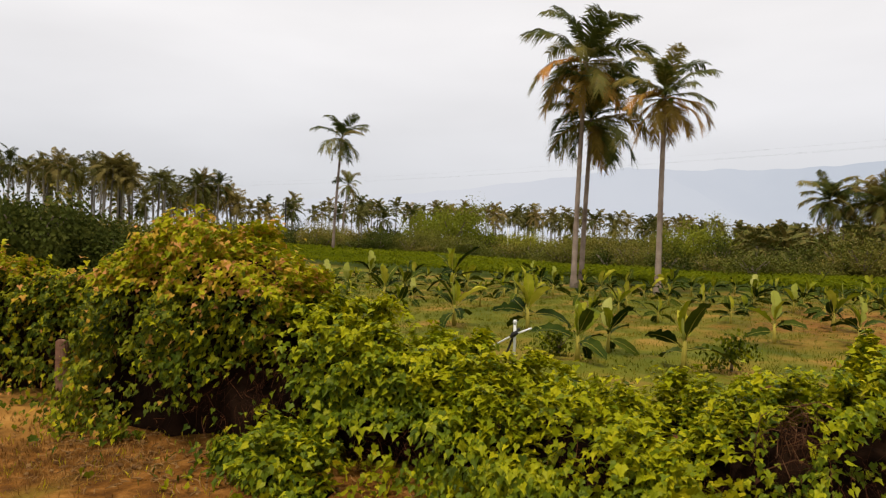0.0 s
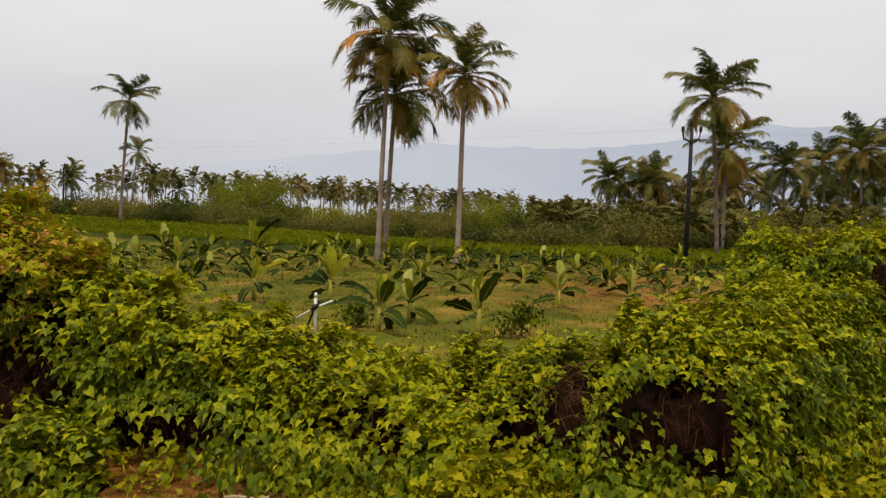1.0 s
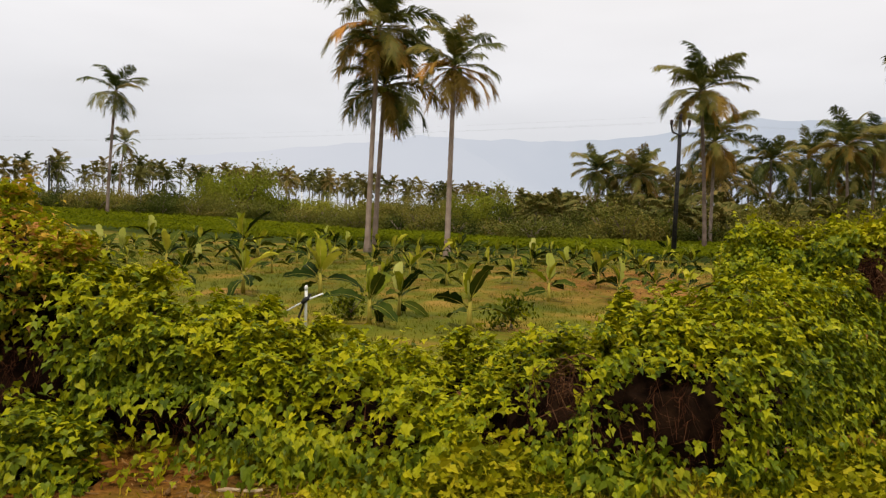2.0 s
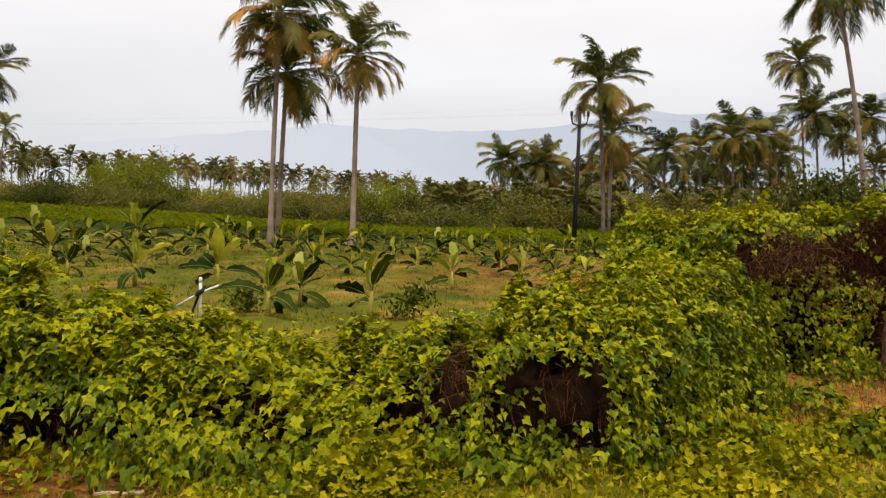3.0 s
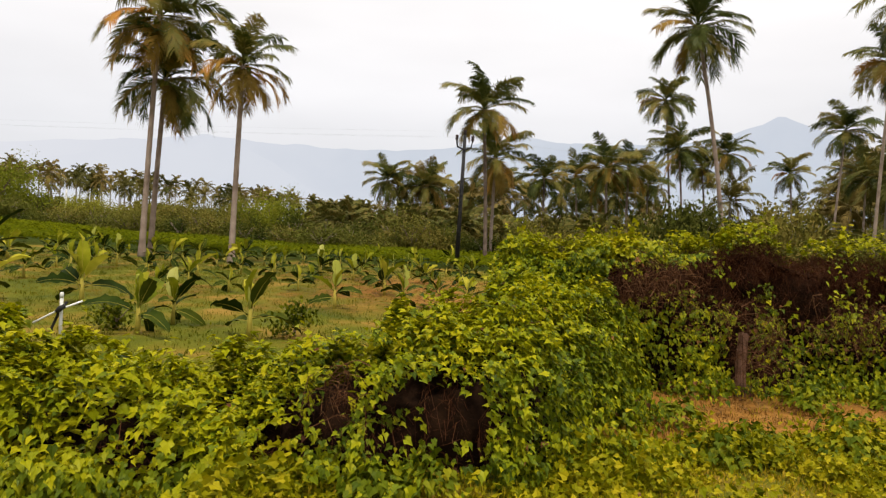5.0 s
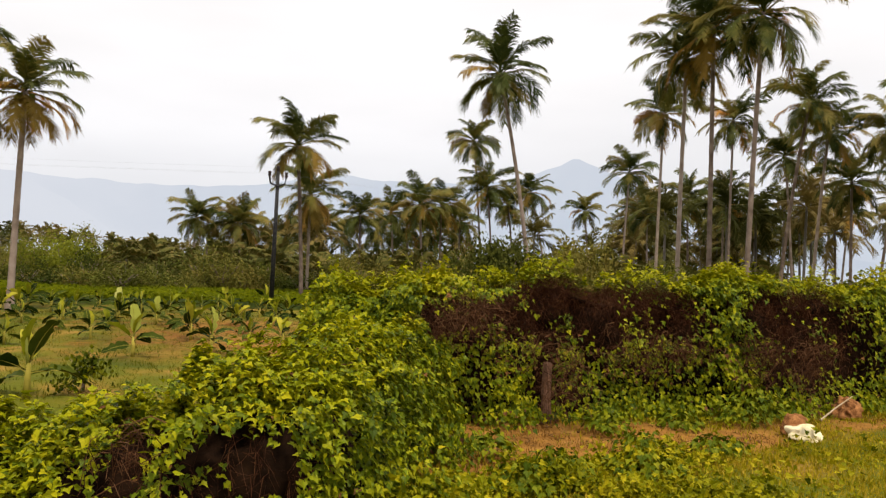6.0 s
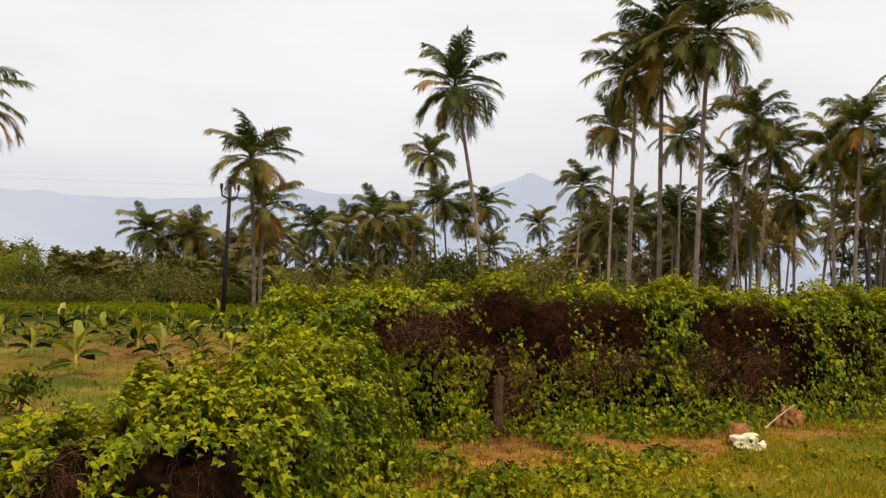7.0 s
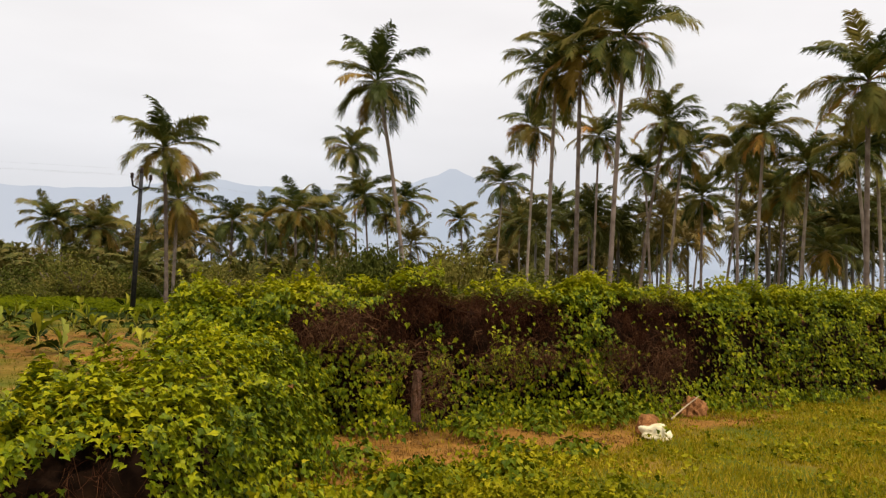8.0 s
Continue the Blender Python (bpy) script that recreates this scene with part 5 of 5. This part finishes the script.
utility_pole(5.34, 37.2, 7.0, 0.5)
utility_pole(-75, 62, 8.2, 0.0)
utility_pole(-62, 78, 6.0, 0.0)
WIRE = material("wire", ((0.3, (0.34, 0.36, 0.38)), (0.7, (0.44, 0.46, 0.48))), 3, 0.5, 2, 0.0, metal=0.5)
for k, (a, b) in enumerate((((5.0, 37.2, 6.9), (-75.3, 62, 8.2)), ((5.8, 37.2, 6.9), (-74.6, 62, 8.2)), ((5.4, 37.2, 7.2), (-75, 62, 8.5)), ((5.0, 37.2, 6.9), (70, 66, 9.5)), ((5.8, 37.2, 6.9), (70.6, 66, 9.5)))):
    a, b = np.array(a), np.array(b)
    pts = [a + (b - a) * s + np.array((0, 0, -4.5 * s * (1 - s) * 0.6)) for s in np.linspace(0, 1, 26)]
    tagged(new("overhead_wire", Pile().add(*tube(pts, [0.0018] * 26, 4)).mesh("overhead_wire", WIRE)), "thin grey overhead wire strung between utility poles", "wire", "overhead wires")

# ---- small things ----
def field_stand(x, y):
    ob = empty("irrigation_stand", pose(x, y, 0), "white plastic irrigation stand pipe with a slanting pipe", "pipe")
    put("upright_pipe", Pile().add(*tube(((0, 0, -0.05), (0, 0, 0.35), (0, 0, 0.66)), (0.024, 0.023, 0.023), 10)).mesh("upright_pipe", WHITE, True), ob)
    put("cap", Pile().add(*tube(((0, 0, 0.64), (0, 0, 0.69), (0, 0, 0.72)), (0.026, 0.029, 0.018), 10)).mesh("cap", WHITE, True), ob)
    put("slanting_pipe", Pile().add(*tube(((-0.33, -0.1, 0.28), (0, -0.04, 0.48), (0.27, 0.04, 0.60)), (0.015, 0.015, 0.015), 8)).mesh("slanting_pipe", WHITE, True), ob)
    put("dark_strut", Pile().add(*tube(((0.06, 0.03, 0.58), (-0.04, 0.02, 0.42), (-0.12, 0, 0.2), (-0.15, 0, 0.0)), (0.022, 0.02, 0.018, 0.016), 6)).mesh("dark_strut", DARK_METAL, True), ob)
    put("joint_wrap", Pile().add(*tube(((-0.05, -0.05, 0.44), (0.0, -0.045, 0.49), (0.06, -0.03, 0.53)), (0.03, 0.042, 0.03), 8)).mesh("joint_wrap", DARK_METAL, True), ob)


field_stand(-4.1, 10.74)
tagged(put("marker_post", Pile().add(*tube(((0, 0, -0.2), (0, 0, 1.6), (0, 0, 3.6)), (0.10, 0.09, 0.09), 8)).mesh("marker_post", WHITE, True), None, pose(-30.9, 81, float(terrain(-30.9, 81)))), "pale slim post standing in the green crop", "post")


def lump(name, r, mat, rough, seed, place, label, category):
    g = np.random.default_rng(seed)
    bm = bmesh.new()
    bmesh.ops.create_icosphere(bm, subdivisions=4, radius=1)
    for v in bm.verts:
        k = 1 + 0.34 * noise.noise(v.co * 1.6 + Vector((seed, 0, 0))) + rough * (0.42 * noise.noise(v.co * 3.7 + Vector((0, seed, 0))) + 0.2 * noise.noise(v.co * 9 + Vector((0, 0, seed))))
        v.co = Vector((v.co.x * r[0], v.co.y * r[1], v.co.z * r[2])) * k
        if v.co.z < -0.3 * r[2]:
            v.co.z = -0.3 * r[2]
    me = bpy.data.meshes.new(name)
    bm.to_mesh(me)
    bm.free()
    me.materials.append(mat)
    me.polygons.foreach_set("use_smooth", np.ones(len(me.polygons), bool))
    return tagged(put(name, me, None, place), label, category)


lump("pale_stone", (0.26, 0.17, 0.16), PALE_STONE, 0.3, 3, pose(7.8, 6.95, 0.03, 0, 12, -8), "flat cream-white stone lying on the grass", "stone")
lump("brown_stone", (0.22, 0.16, 0.20), EARTH, 0.6, 5, pose(7.92, 7.2, 0.07, 0, 0, 20), "rough brown stone lying behind the pale one", "stone")
lump("earth_clod", (0.25, 0.17, 0.21), EARTH, 1.0, 8, pose(9.75, 7.95, 0.08, 0, 0, 10), "reddish brown heap of earth by the fence", "heap")
tagged(put("dry_stick", Pile().add(*tube(((8.95, 7.7, 0.06), (9.32, 7.75, 0.22), (9.70, 7.8, 0.36)), (0.014, 0.012, 0.008), 6)).mesh("dry_stick", CHIP)), "pale dry stick leaning on the earth heap", "stick")
# ---- low plants on the ground ----
def patch_mask(x, y):
    return soil_mask(np.asarray(x), np.asarray(y))


def weeds(name, xs, ys, count, leaf, high, label, seed, density):
    """Low broad-leaved weeds spread over a stretch of ground."""
    g = np.random.default_rng(seed)
    x, y = g.uniform(*xs, count), g.uniform(*ys, count)
    keep = g.uniform(0, 1, count) < density(x, y)
    x, y = x[keep], y[keep]
    k = 7
    px = np.repeat(x, k) + g.normal(0, 0.09, len(x) * k)
    py = np.repeat(y, k) + g.normal(0, 0.09, len(x) * k)
    lush = 0.35 + 2.0 * smooth(field_noise(px, py, 1.5, 41.0) + 0.5 * field_noise(px, py, 4.0, 43.0), -0.25, 0.55)
    pz = terrain(px, py) + np.abs(g.normal(0, high, len(px))) * lush + 0.02
    p = np.stack([px, py, pz], 1)
    nr = g.normal(0, 0.75, p.shape) + (0, -0.3, 0.75)
    dw = g.normal(0, 1, p.shape) * (1, 1, 0.3)
    v, f = leaves(p, nr, dw, leaf * g.uniform(0.5, 1.15, len(p)) * (0.75 + 0.25 * lush), LOBED, LOBED_F)
    return tagged(new(name, mesh_from(name, v, f, WEED)), label, "weeds", kind="stuff")


def grass(name, xs, ys, count, size, mat, label, seed, density, width=0.07):
    g = np.random.default_rng(seed)
    x, y = g.uniform(*xs, count), g.uniform(*ys, count)
    keep = g.uniform(0, 1, count) < density(x, y)
    x, y = x[keep], y[keep]
    k = 4
    px, py = np.repeat(x, k) + g.normal(0, 0.04, len(x) * k), np.repeat(y, k) + g.normal(0, 0.04, len(x) * k)
    p = np.stack([px, py, terrain(px, py) - 0.01], 1)
    nr = g.normal(0, 1, p.shape) * (1, 1, 0.2)
    up = g.normal(0, 0.5, p.shape) * (1, 1, 0) + (0, 0, 1.0)
    v, f = leaves(p, nr, up, size * g.uniform(0.5, 1.4, len(p)), BLADE, BLADE_F, width)
    return tagged(new(name, mesh_from(name, v, f, mat)), label, "grass", kind="stuff")


def near_weeds(x, y):
    n = field_noise(x, y, 0.8, 21.0) + 0.6 * field_noise(x, y, 2.6, 25.0)
    east = smooth(x, -2.1, -1.1) * (0.08 + 0.92 * smooth(n, -0.25, 0.25)) * (1 - smooth(y, 6.6, 8.0) * 0.6) * (1 - smooth(x, 3.8, 7.0) * 0.9)
    return np.clip((east + 0.16 * smooth(-x, 2.0, 4.0) * smooth(n, 0.1, 0.5)) * (1 - patch_mask(x, y)), 0, 1)


weeds("weeds", (-6, 14), (2.0, 8.2), 46000, 0.050, 0.055, "low broad-leaved green weeds and creepers", 61, near_weeds)
weeds("weeds", (-4.2, -0.4), (3.6, 5.0), 3000, 0.062, 0.09, "creeping vine shoots on the soil below the hedge", 62, lambda x, y: smooth(field_noise(x, y, 0.9, 31.0), -0.25, 0.15) * (0.06 + 0.94 * smooth(x, -2.5, -2.0)))
grass("roadside_grass", (-7, 18), (2.0, 8.8), 62000, 0.075, GRASS, "short yellow-green grass along the roadside", 63, lambda x, y: np.clip((1 - patch_mask(x, y)) * (0.45 * smooth(x, -2.2, -0.8) + 0.45 * smooth(x, 2.0, 6.0)) + 0.06, 0, 1), 0.09)
grass("field_grass", (-22, 12), (8.0, 33.0), 28000, 0.072, FIELD_GRASS, "dry olive grass between the banana plants", 64, lambda x, y: (1 - 0.95 * patch_mask(x, y)) * 0.9, 0.10)

grass("roadside_grass", (-5, 9), (-7.0, 2.2), 4500, 0.075, GRASS, "sparse grass at the edge of the road", 67, lambda x, y: np.clip(1 - patch_mask(x, y), 0, 1) * smooth(field_noise(x, y, 0.5, 14.0), -0.4, 0.3), 0.09)
grass("dry_grass", (2.4, 10.5), (6.6, 8.5), 2600, 0.06, DRY_GRASS, "short tan and yellow grass tufts over bare soil", 67, lambda x, y: smooth(field_noise(x, y, 1.7, 22.0), -0.15, 0.3) + 0.05, 0.08)
grass("dry_grass", (-7.5, -2.2), (3.2, 5.0), 2600, 0.055, DRY_GRASS, "tufts of dry tan grass on reddish soil", 66, lambda x, y: smooth(field_noise(x, y, 1.3, 12.0), -0.1, 0.35) * smooth(-x, 3.9, 4.6) + 0.05, 0.08)


def crop(seed):
    """A dense knee-high green crop filling the middle distance."""
    g = np.random.default_rng(seed)
    m = 150000
    d = 36 + 42 * g.uniform(0, 1, m)
    a = radians(1) * g.uniform(-16, 60, m)
    x, y = -d * np.sin(a), d * np.cos(a)
    ok = (y + 0.15 * x > 36.5) & (x < 18) & (y < crop_edge(x) + 4)
    x, y = x[ok], y[ok]
    z = terrain(x, y)
    hgt = 0.55 + 0.2 * field_noise(x, y, 0.12, 4.0)
    p = np.stack([x, y, z + hgt * g.uniform(0.75, 1.1, len(x))], 1)
    nr = g.normal(0, 0.4, p.shape) + (0, -0.5, 0.9)
    dw = g.normal(0, 0.6, p.shape) + (0, 0, -1)
    v, f = leaves(p, nr, dw, 0.20 * g.uniform(0.6, 1.3, len(p)), KITE, KITE_F, 1.1)
    tagged(new("crop", mesh_from("crop", v, f, CROP)), "dense dark green knee-high crop in the field", "crop", kind="stuff")


crop(65)


def litter(name, x, y, rx, ry, count, seed, label):
    """Dry sticks, straw and pebbles scattered on bare soil."""
    g = np.random.default_rng(seed)
    pile = Pile()
    for i in range(count):
        px, py, w, ln = x + g.normal(0, rx), y + g.normal(0, ry), g.uniform(0, math.pi), g.uniform(0.03, 0.13)
        a = np.array((px, py, float(terrain(px, py)) + 0.03))
        d = np.array((math.cos(w), math.sin(w), g.uniform(-0.1, 0.25))) * ln
        pile.add(*tube((a - d / 2, a + g.normal(0, 0.01, 3), a + d / 2), (0.004, 0.005, 0.003), 4, False))
        if i % 3 == 0:
            q = a + g.normal(0, 0.12, 3) * (1, 1, 0)
            bv, bf = ball(g.uniform(0.008, 0.028), 0.7, 6, 4)
            pile.add([(q[0] + v[0], q[1] + v[1], q[2] - 0.02 + v[2]) for v in bv], bf)
    return tagged(new(name, pile.mesh(name, CLUTTER)), label, "litter", kind="stuff")


litter("dry_litter", -2.1, 4.35, 0.40, 0.22, 60, 71, "dry sticks and pebbles on the soil below the hedge")
litter("dry_litter", -4.9, 4.2, 0.9, 0.40, 420, 72, "dry straw and pebbles on reddish soil")
g = np.random.default_rng(75)
for i in range(4):
    cx, cy, cw = -2.07 + g.normal(0, 0.13), 4.30 + g.normal(0, 0.06), g.uniform(-25, 25)
    tagged(put("wood_chip", box_mesh("wood_chip", g.uniform(0.06, 0.13), 0.025, 0.012, CHIP, 0.002, i, 0.002), None, pose(cx, cy, 0.028 + 0.006 * i, 0, g.normal(0, 5), cw)), "pale splintered wood chip on the soil", "wood chip", "wood chips")
litter("dry_litter", 2.8, 22.0, 1.6, 2.2, 420, 76, "dry leaves and straw on the bare bed among the bananas")
litter("dry_litter", 4.2, 7.6, 0.9, 0.4, 140, 73, "dry straw and pebbles on the bare patch")
litter("dry_litter", 6.8, 7.1, 0.4, 0.2, 60, 74, "pebbles on the small bare patch")


# ---- single weed plants on the bare strip ----
TUFT_LEAF = material("weed_plant_leaf", ((0.2, (0.045, 0.072, 0.003)), (0.55, (0.12, 0.145, 0.005)), (0.85, (0.28, 0.26, 0.010))), 1.2, 0.5, 3, 0.0, vary=0.55, source="island", translucent=0.15)


def weed_plant(x, y, r, h, seed):
    """A leafy weed > stem, foliage."""
    g = np.random.default_rng(seed)
    n = int(60 + 260 * r)
    w, q = g.uniform(0, 2 * math.pi, n), np.sqrt(g.uniform(0, 1, n))
    p = np.stack([r * q * np.cos(w), r * q * np.sin(w), 0.03 + h * (1 - 0.6 * q * q) * g.uniform(0.3, 1.05, n)], 1)
    nr = np.stack([0.6 * np.cos(w), 0.6 * np.sin(w), np.full(n, 0.8)], 1) + g.normal(0, 0.3, p.shape)
    dw = np.stack([np.cos(w), np.sin(w), np.full(n, -0.4)], 1) + g.normal(0, 0.3, p.shape)
    ob = empty("weed_plant", pose(x, y, float(terrain(x, y))), "leafy green weed growing from bare soil", "weed", "weed plants")
    put("stem", Pile().add(*tube(((0, 0, -0.04), (0.01, 0, h * 0.4), (0, 0.02, h * 0.8)), (0.010, 0.008, 0.004), 6)).mesh("stem", TUFT_LEAF), ob)
    v, f = leaves(p, nr, dw, 0.078 * g.uniform(0.6, 1.25, n), LOBED, LOBED_F)
    put("foliage", mesh_from("foliage", v, f, TUFT_LEAF), ob)
    return ob


for i, (x, y, r, h) in enumerate(((3.42, 7.05, 0.27, 0.28), (3.75, 6.25, 0.36, 0.24), (4.65, 6.05, 0.38, 0.22), (5.15, 6.7, 0.40, 0.24), (6.1, 6.6, 0.3, 0.2), (5.45, 7.9, 0.3, 0.22), (6.6, 7.85, 0.3, 0.22), (8.7, 8.0, 0.3, 0.24), (0.60, 4.95, 0.17, 0.36), (0.22, 4.9, 0.24, 0.22), (3.3, 5.9, 0.36, 0.24), (8.1, 8.1, 0.42, 0.50), (7.65, 7.85, 0.40, 0.36))):
    weed_plant(x, y, r, h, 900 + i)
tagged(put("wooden_peg", Pile().add(*tube(((0, 0, -0.05), (0.005, 0, 0.10), (-0.01, 0, 0.22)), (0.02, 0.018, 0.014), 7)).mesh("wooden_peg", CLUTTER), None, pose(1.96, 4.52, 0)), "short weathered wooden peg in the weeds", "peg")
